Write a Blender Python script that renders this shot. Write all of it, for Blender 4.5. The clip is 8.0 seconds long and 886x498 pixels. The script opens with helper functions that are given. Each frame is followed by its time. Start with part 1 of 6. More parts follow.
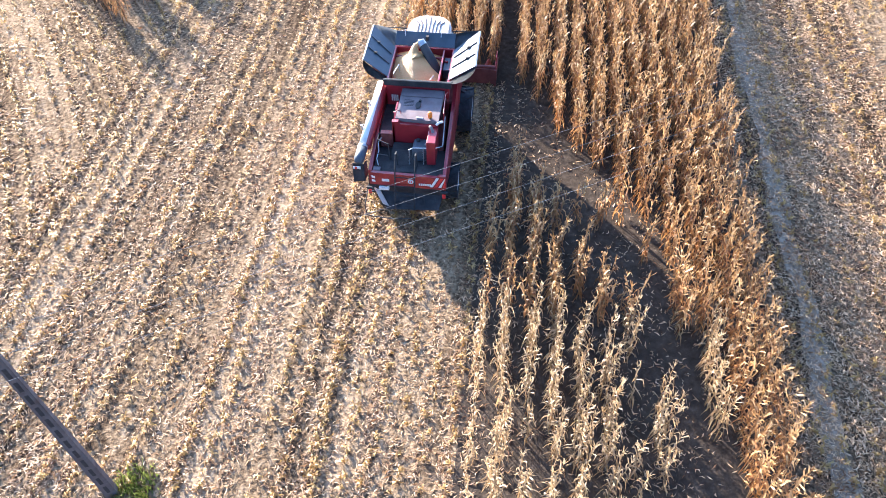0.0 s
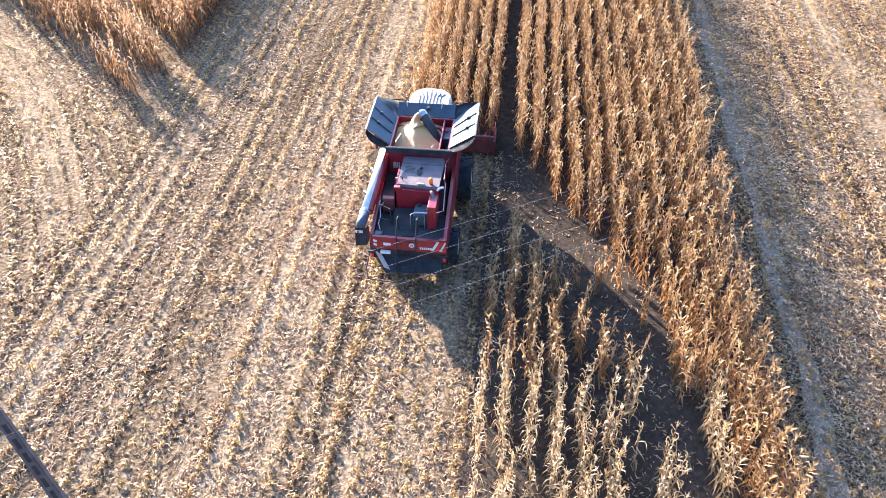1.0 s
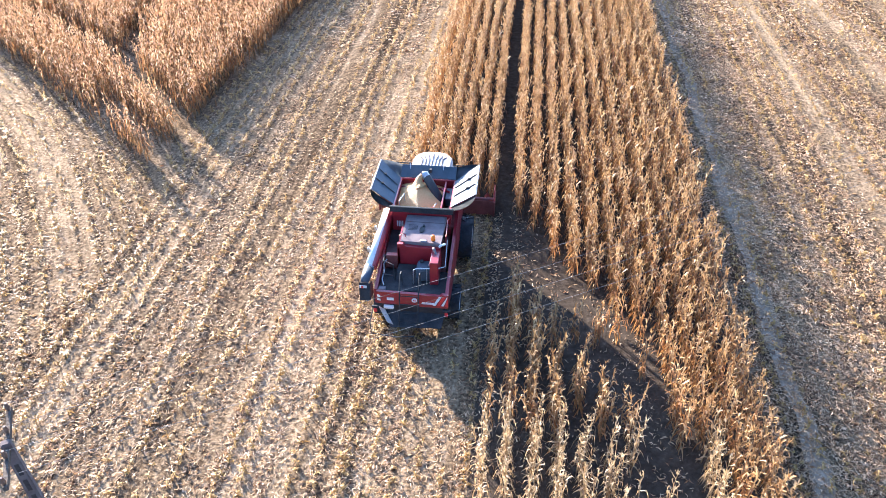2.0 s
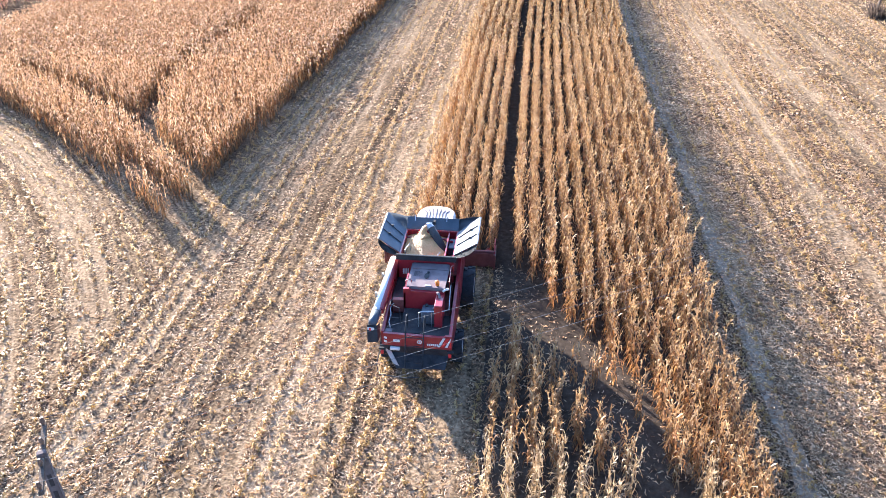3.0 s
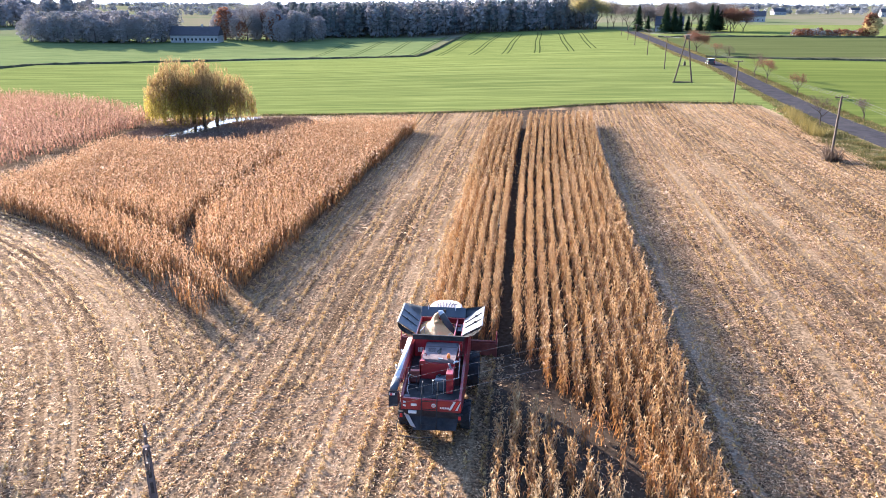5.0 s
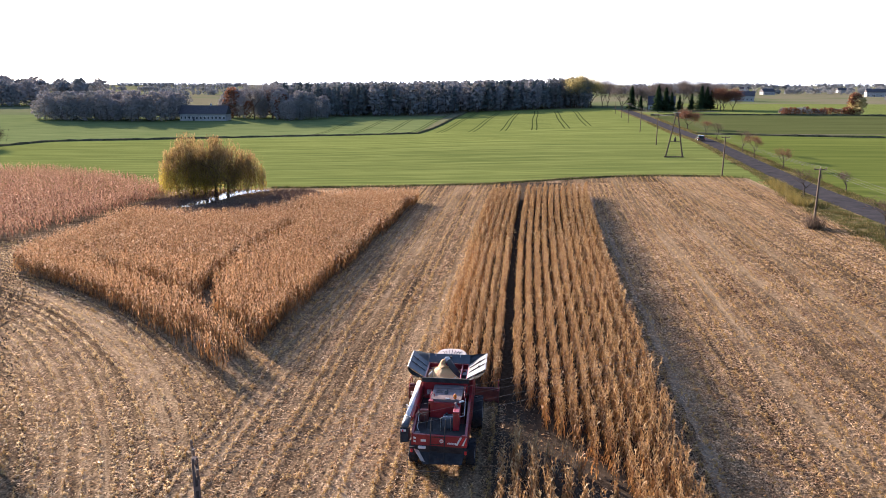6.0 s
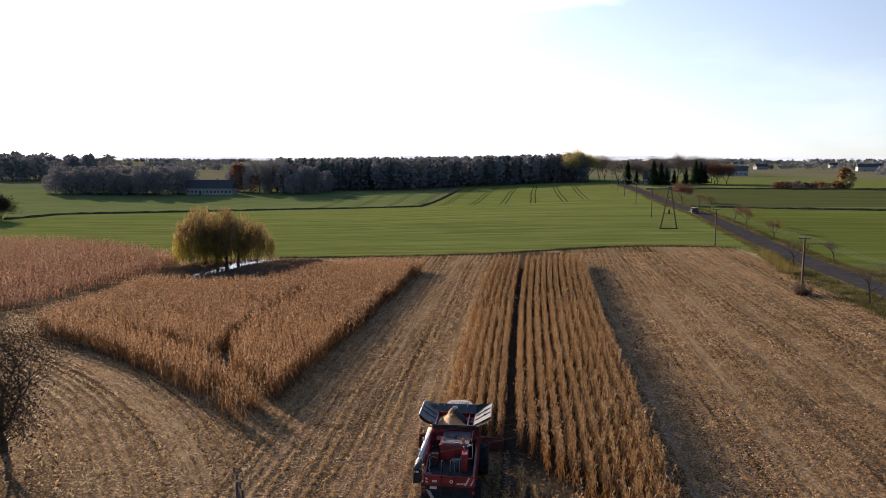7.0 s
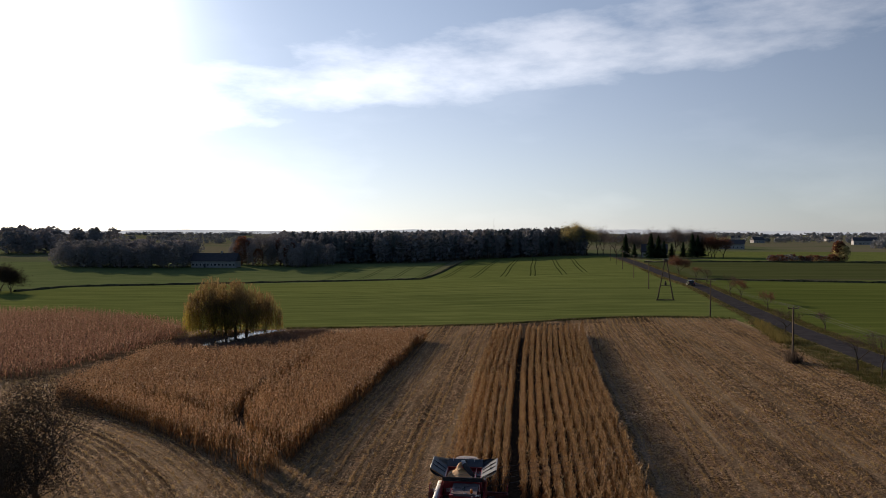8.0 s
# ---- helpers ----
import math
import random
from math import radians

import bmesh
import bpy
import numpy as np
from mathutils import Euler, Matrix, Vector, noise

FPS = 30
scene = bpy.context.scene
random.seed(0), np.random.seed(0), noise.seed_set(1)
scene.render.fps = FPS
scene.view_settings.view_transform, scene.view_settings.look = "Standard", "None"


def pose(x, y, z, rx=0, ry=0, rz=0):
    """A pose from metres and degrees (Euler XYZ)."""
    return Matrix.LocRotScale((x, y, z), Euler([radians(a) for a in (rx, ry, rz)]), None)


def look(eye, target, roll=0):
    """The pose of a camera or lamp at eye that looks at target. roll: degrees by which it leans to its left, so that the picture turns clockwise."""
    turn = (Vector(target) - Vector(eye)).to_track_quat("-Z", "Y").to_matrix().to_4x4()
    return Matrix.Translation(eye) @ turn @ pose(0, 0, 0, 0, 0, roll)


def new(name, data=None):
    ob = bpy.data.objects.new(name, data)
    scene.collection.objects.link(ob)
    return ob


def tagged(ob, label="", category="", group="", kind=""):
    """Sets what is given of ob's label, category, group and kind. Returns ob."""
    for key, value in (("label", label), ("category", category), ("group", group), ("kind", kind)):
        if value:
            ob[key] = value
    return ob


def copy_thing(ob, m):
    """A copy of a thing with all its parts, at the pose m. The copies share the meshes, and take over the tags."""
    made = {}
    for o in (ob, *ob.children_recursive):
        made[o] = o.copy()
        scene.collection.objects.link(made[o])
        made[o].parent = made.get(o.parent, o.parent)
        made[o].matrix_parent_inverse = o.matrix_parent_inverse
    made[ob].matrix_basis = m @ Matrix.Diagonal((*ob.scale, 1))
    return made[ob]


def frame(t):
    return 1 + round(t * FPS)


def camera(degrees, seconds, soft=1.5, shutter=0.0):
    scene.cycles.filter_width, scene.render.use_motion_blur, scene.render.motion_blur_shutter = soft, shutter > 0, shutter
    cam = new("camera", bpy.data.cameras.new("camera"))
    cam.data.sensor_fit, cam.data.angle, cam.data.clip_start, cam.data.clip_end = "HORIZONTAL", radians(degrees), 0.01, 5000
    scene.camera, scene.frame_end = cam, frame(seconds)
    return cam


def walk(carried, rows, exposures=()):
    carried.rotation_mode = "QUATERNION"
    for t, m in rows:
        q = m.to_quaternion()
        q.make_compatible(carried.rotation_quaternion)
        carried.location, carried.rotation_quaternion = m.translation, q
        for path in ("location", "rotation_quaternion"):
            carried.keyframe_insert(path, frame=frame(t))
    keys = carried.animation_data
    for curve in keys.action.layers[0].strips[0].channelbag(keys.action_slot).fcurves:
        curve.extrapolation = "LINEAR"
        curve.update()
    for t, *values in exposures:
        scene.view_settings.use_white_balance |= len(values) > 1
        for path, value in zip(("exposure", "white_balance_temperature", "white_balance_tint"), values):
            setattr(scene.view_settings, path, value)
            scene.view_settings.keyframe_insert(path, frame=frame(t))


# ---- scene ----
cam = camera(63.4, 8.0, soft=0.5)
METRES, EYE, TILT, LEAN, TURN = 22.5, 19.7, -48.7, 0.2, 6.2
ROWS = [
    (0.0, 0.0, 0.0, 0.0, -0.0, 0.0, -0.0),
    (0.5, -0.0024, -0.0039, -0.0099, -0.07, 3.06, -0.04),
    (1.0, -0.0038, -0.0119, -0.0204, -0.16, 6.05, -0.08),
    (1.5, -0.0054, -0.024, -0.0322, -0.2, 8.89, -0.08),
    (3.0, -0.0153, -0.0951, -0.1201, -0.25, 17.86, -0.11),
    (3.5, -0.0195, -0.1322, -0.1654, -0.29, 20.81, -0.13),
    (4.0, -0.0263, -0.1764, -0.216, -0.35, 23.72, -0.14),
    (4.5, -0.0335, -0.2252, -0.2719, -0.39, 26.66, -0.14),
    (6.0, -0.0583, -0.39, -0.4639, -0.44, 35.58, -0.09),
    (6.5, -0.0696, -0.4506, -0.5342, -0.45, 38.5, -0.08),
    (7.0, -0.082, -0.5131, -0.6054, -0.43, 41.41, -0.06),
    (7.5, -0.0952, -0.5773, -0.6787, -0.43, 44.35, -0.05),
    (8.0, -0.1087, -0.6448, -0.7549, -0.44, 47.26, -0.06),
]
EXPOSURES = [(0.0, 3.18, 5500, 11), (1.5, 3.18, 5500, 11), (3.0, 3.13, 5480, 12), (4.5, 3.05, 5620, 15), (6.0, 2.12, 6450, 19), (6.5, 1.65, 6700, 16), (7.0, 1.07, 6850, 16), (7.5, 0.53, 6920, 16), (8.0, 0.1, 6920, 15)]
walk(cam, [(t, pose(0, 0, EYE, TILT, LEAN, TURN) @ pose(METRES * x, METRES * y, METRES * z, 90 + pitch, roll, yaw))
           for t, x, y, z, yaw, pitch, roll in ROWS], EXPOSURES)

# ---- world and sun ----
SUN_TO = Vector((-0.645, 0.718, 0.262)).normalized()      # towards the sun
world = bpy.data.worlds.new("world")
scene.world = world
world.use_nodes = True
wn, wl = world.node_tree.nodes, world.node_tree.links
background = wn["Background"]
sky = wn.new("ShaderNodeTexSky")
sky.sky_type = 'NISHITA'
sky.sun_disc = False
sky.sun_elevation = math.asin(SUN_TO.z)
sky.sun_rotation = math.atan2(SUN_TO.x, SUN_TO.y)
sky.air_density, sky.dust_density, sky.ozone_density = 1.0, 0.4, 2.0


def wmath(op, a, b=None, c=None):
    node = wn.new("ShaderNodeMath")
    node.operation = op
    for k, v in enumerate((a, b, c)):
        if v is None:
            continue
        if isinstance(v, (int, float)):
            node.inputs[k].default_value = v
        else:
            wl.new(v, node.inputs[k])
    return node.outputs[0]


# hazy autumn air: a bright veil round the sun and along the horizon, thin cloud above
direction = wn.new("ShaderNodeTexCoord").outputs["Generated"]
dot = wn.new("ShaderNodeVectorMath")
dot.operation = 'DOT_PRODUCT'
wl.new(direction, dot.inputs[0])
dot.inputs[1].default_value = SUN_TO
towards = dot.outputs["Value"]
split = wn.new("ShaderNodeSeparateXYZ")
wl.new(direction, split.inputs[0])
up = wmath('MAXIMUM', split.outputs["Z"], 0.0)
half_way = wmath('POWER', wmath('MULTIPLY_ADD', towards, 0.5, 0.5), 3.0)
horizon = wmath('MULTIPLY', wmath('EXPONENT', wmath('MULTIPLY', up, -4.2)), wmath('MULTIPLY_ADD', half_way, 0.82, 0.05))
away = wmath('SUBTRACT', towards, 1.0)
aureole = wmath('ADD', wmath('MULTIPLY', wmath('EXPONENT', wmath('MULTIPLY', away, 70.0)), 3.6), wmath('MULTIPLY', wmath('EXPONENT', wmath('MULTIPLY', away, 6.0)), 0.10))
flat = wn.new("ShaderNodeMapping")
wl.new(direction, flat.inputs[0])
flat.inputs["Scale"].default_value = (1.0, 1.0, 3.2)
flat.inputs["Rotation"].default_value = (0.0, 0.16, 0.0)
puffs = wn.new("ShaderNodeTexNoise")
puffs.inputs["Scale"].default_value, puffs.inputs["Detail"].default_value, puffs.inputs["Roughness"].default_value = 2.6, 9.0, 0.55
wl.new(flat.outputs[0], puffs.inputs[0])
cloud = wn.new("ShaderNodeMapRange")
cloud.inputs["From Min"].default_value, cloud.inputs["From Max"].default_value = 0.50, 0.72
wl.new(puffs.outputs["Fac"], cloud.inputs["Value"])
bank = wn.new("ShaderNodeVectorMath")          # the long cloud bank climbing towards the east
bank.operation = 'DOT_PRODUCT'
wl.new(direction, bank.inputs[0])
bank.inputs[1].default_value = (-0.115, -0.220, 0.969)
billow = wn.new("ShaderNodeTexNoise")
billow.inputs["Scale"].default_value, billow.inputs["Detail"].default_value, billow.inputs["Roughness"].default_value = 6.5, 10.0, 0.58
wl.new(flat.outputs[0], billow.inputs[0])
height = wmath('SUBTRACT', bank.outputs["Value"], 0.014)
thin = wmath('MULTIPLY_ADD', wmath('POWER', height, 2.0), -300.0, wmath('MULTIPLY_ADD', billow.outputs["Fac"], 3.4, -1.10))
band = wmath('MULTIPLY', wmath('MINIMUM', wmath('MAXIMUM', thin, 0.0), 1.0), 0.50)
low = wmath('EXPONENT', wmath('MULTIPLY', wmath('POWER', up, 2.0), -9.0))
cloud_light = wmath('MULTIPLY', wmath('ADD', wmath('MULTIPLY', wmath('MULTIPLY', cloud.outputs[0], low), 0.15), band), wmath('MULTIPLY_ADD', half_way, 0.75, 0.26))
clear = wmath('MULTIPLY', wmath('SUBTRACT', 1.0, wmath('EXPONENT', wmath('MULTIPLY', up, -5.0))), wmath('MULTIPLY', half_way, wmath('MULTIPLY_ADD', wmath('MINIMUM', wmath('MAXIMUM', thin, 0.0), 1.0), -0.28, 0.50)))
parts_of_sky = []
for amount, colour in ((clear, (0.28, 0.46, 0.70)), (horizon, (0.90, 0.94, 1.0)), (wmath('ADD', aureole, cloud_light), (0.95, 0.98, 1.0))):
    tint = wn.new("ShaderNodeVectorMath")
    tint.operation = 'SCALE'
    tint.inputs[0].default_value = colour
    wl.new(amount, tint.inputs["Scale"])
    parts_of_sky.append(tint.outputs[0])
veil = parts_of_sky[0]
for more in parts_of_sky[1:]:
    both = wn.new("ShaderNodeVectorMath")
    both.operation = 'ADD'
    wl.new(veil, both.inputs[0])
    wl.new(more, both.inputs[1])
    veil = both.outputs[0]
sky_part = wn.new("ShaderNodeVectorMath")
sky_part.operation = 'MULTIPLY'
wl.new(sky.outputs[0], sky_part.inputs[0])
sky_part.inputs[1].default_value = (0.021, 0.030, 0.042)
total = wn.new("ShaderNodeVectorMath")
total.operation = 'ADD'
wl.new(sky_part.outputs[0], total.inputs[0])
wl.new(veil, total.inputs[1])
wl.new(total.outputs[0], background.inputs[0])
background.inputs[1].default_value = 1.0
sun_data = bpy.data.lights.new("sun", "SUN")
sun_data.energy, sun_data.angle, sun_data.color = 5.0, radians(0.6), (1.0, 0.83, 0.62)
sun = new("sun", sun_data)
sun.matrix_world = look(SUN_TO * 200, (0, 0, 0))


# ---- mesh helpers ----
rng = np.random.default_rng(7)


def tri_mesh(name, verts, tris, mats=(), slots=None, smooth=False):
    """A mesh from arrays of points and triangles."""
    me = bpy.data.meshes.new(name)
    v, f = np.asarray(verts, np.float32), np.asarray(tris, np.int32)
    me.vertices.add(len(v))
    me.vertices.foreach_set("co", v.ravel())
    me.loops.add(f.size)
    me.loops.foreach_set("vertex_index", f.ravel())
    me.polygons.add(len(f))
    me.polygons.foreach_set("loop_start", np.arange(0, f.size, f.shape[1], dtype=np.int32))
    if smooth:
        me.polygons.foreach_set("use_smooth", np.ones(len(f), bool))
    for m in mats:
        me.materials.append(m)
    if slots is not None:
        me.polygons.foreach_set("material_index", np.asarray(slots, np.int32))
    me.update(calc_edges=True)
    return me


def part(name, bm, material, parent=None, label="", smooth=False):
    """One bmesh as one object, under a thing or a part."""
    me = bpy.data.meshes.new(name)
    for f in bm.faces:
        f.smooth = smooth
    bm.to_mesh(me)
    bm.free()
    me.materials.append(material)
    ob = new(name, me)
    ob.parent = parent
    if label:
        tagged(ob, label)
    return ob


def thing(name, m, label, category, group=""):
    """An Empty at a thing's base."""
    ob = new(name)
    ob.empty_display_size = 0.2
    ob.matrix_world = m
    return tagged(ob, label, category, group)


def add_box(bm, x0, x1, y0, y1, z0, z1, bevel=0.0, segments=2):
    made = bmesh.ops.create_cube(bm, size=1)["verts"]
    for v in made:
        v.co = Vector(((x0 + x1) / 2 + v.co.x * (x1 - x0), (y0 + y1) / 2 + v.co.y * (y1 - y0), (z0 + z1) / 2 + v.co.z * (z1 - z0)))
    if bevel:
        edges = list({e for v in made for e in v.link_edges})
        bmesh.ops.bevel(bm, geom=edges, offset=bevel, segments=segments, affect='EDGES', profile=0.6)
    return bm


def box(x0, x1, y0, y1, z0, z1, bevel=0.0):
    return add_box(bmesh.new(), x0, x1, y0, y1, z0, z1, bevel)


def add_tube(bm, points, radius, sides=8, cap=True):
    """A round bar along points; radius may be one number or one for each point."""
    pts = [Vector(p) for p in points]
    radii = radius if isinstance(radius, (list, tuple)) else [radius] * len(pts)
    rings = []
    side = None
    for i, p in enumerate(pts):
        way = (pts[min(i + 1, len(pts) - 1)] - pts[max(i - 1, 0)]).normalized()
        if side is None:
            side = way.orthogonal().normalized()
        side = (side - way * side.dot(way)).normalized()
        other = way.cross(side)
        rings.append([bm.verts.new(p + (side * math.cos(a) + other * math.sin(a)) * radii[i])
                      for a in (2 * math.pi * k / sides for k in range(sides))])
    for a, b in zip(rings, rings[1:]):
        for k in range(sides):
            bm.faces.new((a[k], a[(k + 1) % sides], b[(k + 1) % sides], b[k]))
    if cap:
        bm.faces.new(rings[0][::-1])
        bm.faces.new(rings[-1])
    return bm


def tube(points, radius, sides=8, cap=True):
    return add_tube(bmesh.new(), points, radius, sides, cap)


def prism(outline, along, depth):
    """A plate: the outline (2D) pulled along axis 'x', 'y' or 'z' from depth[0] to depth[1]."""
    bm = bmesh.new()
    def put(a, b, d):
        return {"x": (d, a, b), "y": (a, d, b), "z": (a, b, d)}[along]
    lo = [bm.verts.new(put(a, b, depth[0])) for a, b in outline]
    hi = [bm.verts.new(put(a, b, depth[1])) for a, b in outline]
    bm.faces.new(lo)
    bm.faces.new(hi[::-1])
    n = len(lo)
    for k in range(n):
        bm.faces.new((lo[k], hi[k], hi[(k + 1) % n], lo[(k + 1) % n]))
    bmesh.ops.recalc_face_normals(bm, faces=bm.faces)
    return bm


# ---- materials ----
def material(name, colours, scale=4.0, rough=0.8, bump=0.0, bump_scale=None, metal=0.0, vary="", vary_by=0.25, through_light=0.0,
             detail=6.0, stretch=(1, 1, 1), coat=0.0, fine=None):
    """Colours run over a noise at 'scale' a metre; vary 'island' or 'object' shifts each piece; fine: (scale, strength) of a second, smaller grain."""
    m = bpy.data.materials.new(name)
    m.use_nodes = True
    n, l = m.node_tree.nodes, m.node_tree.links
    p = n["Principled BSDF"]
    geo = n.new("ShaderNodeNewGeometry")
    mapping = n.new("ShaderNodeMapping")
    mapping.inputs["Scale"].default_value = stretch
    if vary == "object":
        coords = n.new("ShaderNodeTexCoord")
        l.new(coords.outputs["Object"], mapping.inputs[0])
    else:
        l.new(geo.outputs["Position"], mapping.inputs[0])
    tex = n.new("ShaderNodeTexNoise")
    tex.inputs["Scale"].default_value, tex.inputs["Detail"].default_value = scale, detail
    tex.inputs["Roughness"].default_value = 0.6
    l.new(mapping.outputs[0], tex.inputs[0])
    fac = tex.outputs["Fac"]
    if fine:
        t2 = n.new("ShaderNodeTexNoise")
        t2.inputs["Scale"].default_value, t2.inputs["Detail"].default_value = fine[0], 4.0
        l.new(mapping.outputs[0], t2.inputs[0])
        mul = n.new("ShaderNodeMath")
        mul.operation = 'MULTIPLY_ADD'
        l.new(t2.outputs["Fac"], mul.inputs[0])
        mul.inputs[1].default_value = fine[1]
        add = n.new("ShaderNodeMath")
        add.operation = 'ADD'
        l.new(fac, mul.inputs[2])
        l.new(mul.outputs[0], add.inputs[0])
        add.inputs[1].default_value = -0.5 * fine[1]
        fac = add.outputs[0]
    if vary:
        if vary == "island":
            rnd = geo.outputs["Random Per Island"]
        else:
            info = n.new("ShaderNodeObjectInfo")
            rnd = info.outputs["Random"]
        mad = n.new("ShaderNodeMath")
        mad.operation = 'MULTIPLY_ADD'
        l.new(rnd, mad.inputs[0])
        mad.inputs[1].default_value = 2 * vary_by
        l.new(fac, mad.inputs[2])
        sub = n.new("ShaderNodeMath")
        sub.operation = 'SUBTRACT'
        l.new(mad.outputs[0], sub.inputs[0])
        sub.inputs[1].default_value = vary_by
        fac = sub.outputs[0]
    ramp = n.new("ShaderNodeValToRGB")
    r = ramp.color_ramp
    while len(r.elements) < len(colours):
        r.elements.new(0.5)
    for e, (at, c) in zip(r.elements, colours):
        e.position, e.color = at, (*c, 1)
    l.new(fac, ramp.inputs[0])
    l.new(ramp.outputs[0], p.inputs["Base Color"])
    p.inputs["Roughness"].default_value, p.inputs["Metallic"].default_value = rough, metal
    p.inputs["Coat Weight"].default_value = coat
    if rough > 0.7:
        p.inputs["Specular IOR Level"].default_value = 0.2 if rough < 0.84 else 0.0
    if bump:
        b = n.new("ShaderNodeBump")
        b.inputs["Strength"].default_value, b.inputs["Distance"].default_value = min(1.0, bump), 0.05 * max(1.0, bump)
        if bump_scale:
            t3 = n.new("ShaderNodeTexNoise")
            t3.inputs["Scale"].default_value, t3.inputs["Detail"].default_value = bump_scale, 5.0
            l.new(mapping.outputs[0], t3.inputs[0])
            l.new(t3.outputs["Fac"], b.inputs["Height"])
        else:
            l.new(tex.outputs["Fac"], b.inputs["Height"])
        l.new(b.outputs[0], p.inputs["Normal"])
    if through_light:
        tr = n.new("ShaderNodeBsdfTranslucent")
        l.new(ramp.outputs[0], tr.inputs[0])
        mix = n.new("ShaderNodeMixShader")
        mix.inputs[0].default_value = through_light
        l.new(p.outputs[0], mix.inputs[1])
        l.new(tr.outputs[0], mix.inputs[2])
        l.new(mix.outputs[0], n["Material Output"].inputs[0])
    return m




def stubble_ground():
    """Soil, straw and chaff in streaks that follow the rows, over a finer grain."""
    m = material("stubble_ground", [(0.28, (0.030, 0.020, 0.013)), (0.43, (0.085, 0.058, 0.036)), (0.57, (0.175, 0.122, 0.075)), (0.74, (0.29, 0.21, 0.135))], scale=7.0, rough=0.95, bump=0.8, bump_scale=14.0, fine=(0.25, 0.20))
    n, l = m.node_tree.nodes, m.node_tree.links
    ramp = [k for k in n if k.bl_idname == "ShaderNodeValToRGB"][0]
    old = ramp.inputs[0].links[0].from_socket
    row = n.new("ShaderNodeAttribute")
    row.attribute_name = "row"
    place = n.new("ShaderNodeSeparateXYZ")
    geo = [k for k in n if k.bl_idname == "ShaderNodeNewGeometry"][0]
    l.new(geo.outputs["Position"], place.inputs[0])
    total = old
    for su, sy, weight in ((2.2, 0.05, 0.42), (0.30, 0.012, 0.7), (6.0, 0.9, 0.28)):
        join = n.new("ShaderNodeCombineXYZ")
        for axis, out, s in ((0, row.outputs["Fac"], su), (1, place.outputs["Y"], sy)):
            mul = n.new("ShaderNodeMath")
            mul.operation = 'MULTIPLY'
            l.new(out, mul.inputs[0])
            mul.inputs[1].default_value = s
            l.new(mul.outputs[0], join.inputs[axis])
        tex = n.new("ShaderNodeTexNoise")
        tex.inputs["Scale"].default_value, tex.inputs["Detail"].default_value = 1.0, 2.0
        l.new(join.outputs[0], tex.inputs[0])
        mad = n.new("ShaderNodeMath")
        mad.operation = 'MULTIPLY_ADD'
        l.new(tex.outputs["Fac"], mad.inputs[0])
        mad.inputs[1].default_value = weight
        l.new(total, mad.inputs[2])
        off = n.new("ShaderNodeMath")
        off.operation = 'SUBTRACT'
        l.new(mad.outputs[0], off.inputs[0])
        off.inputs[1].default_value = weight * 0.5
        total = off.outputs[0]
    l.new(total, ramp.inputs[0])
    return m


STUBBLE_GROUND = stubble_ground()
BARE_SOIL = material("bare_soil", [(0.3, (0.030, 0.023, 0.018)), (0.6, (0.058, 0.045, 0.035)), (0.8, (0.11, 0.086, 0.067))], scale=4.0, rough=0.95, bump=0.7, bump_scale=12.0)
PALE_TRACK = material("pale_track", [(0.3, (0.165, 0.125, 0.092)), (0.7, (0.32, 0.255, 0.19))], scale=6.0, rough=0.95, bump=0.5, bump_scale=14.0)
GREEN_CROP = material("green_crop", [(0.3, (0.074, 0.097, 0.030)), (0.55, (0.115, 0.138, 0.043)), (0.75, (0.162, 0.184, 0.062))], scale=0.10, rough=0.9, bump=0.7, bump_scale=3.0,
                      stretch=(0.2, 4, 1), fine=(0.4, 0.5))
DARK_CROP = material("dark_crop", [(0.3, (0.032, 0.049, 0.017)), (0.7, (0.054, 0.078, 0.025))], scale=0.05, rough=0.9, bump=0.4, bump_scale=3.0, fine=(2.0, 0.3))
COUNTRY = material("country", [(0.30, (0.075, 0.082, 0.052)), (0.45, (0.092, 0.112, 0.055)), (0.55, (0.135, 0.122, 0.085)), (0.7, (0.088, 0.108, 0.055))], scale=0.004, rough=0.95, fine=(0.3, 0.15))
EAST_CROP = material("east_crop", [(0.3, (0.058, 0.078, 0.020)), (0.7, (0.105, 0.128, 0.034))], scale=0.08, rough=0.9, bump=0.5, bump_scale=3.0, stretch=(0.2, 4, 1), fine=(0.4, 0.45))
WEST_CROP = material("west_crop", [(0.3, (0.075, 0.105, 0.042)), (0.7, (0.125, 0.150, 0.065))], scale=0.05, rough=0.9, bump=0.4, bump_scale=3.0, stretch=(1, 4, 1), fine=(2.0, 0.3))
OLIVE_CROP = material("olive_crop", [(0.3, (0.046, 0.058, 0.022)), (0.7, (0.078, 0.090, 0.036))], scale=0.05, rough=0.9, bump=0.4, bump_scale=3.0, stretch=(0.2, 3, 1), fine=(0.4, 0.4))
VERGE = material("verge", [(0.3, (0.035, 0.042, 0.014)), (0.5, (0.085, 0.078, 0.034)), (0.7, (0.20, 0.150, 0.085))], scale=0.8, rough=0.95, bump=0.8, bump_scale=9.0, fine=(9, 0.4))
ASPHALT = material("asphalt", [(0.3, (0.032, 0.031, 0.035)), (0.7, (0.055, 0.053, 0.058))], scale=0.6, rough=0.9, bump=0.2, bump_scale=60.0, fine=(40, 0.3))
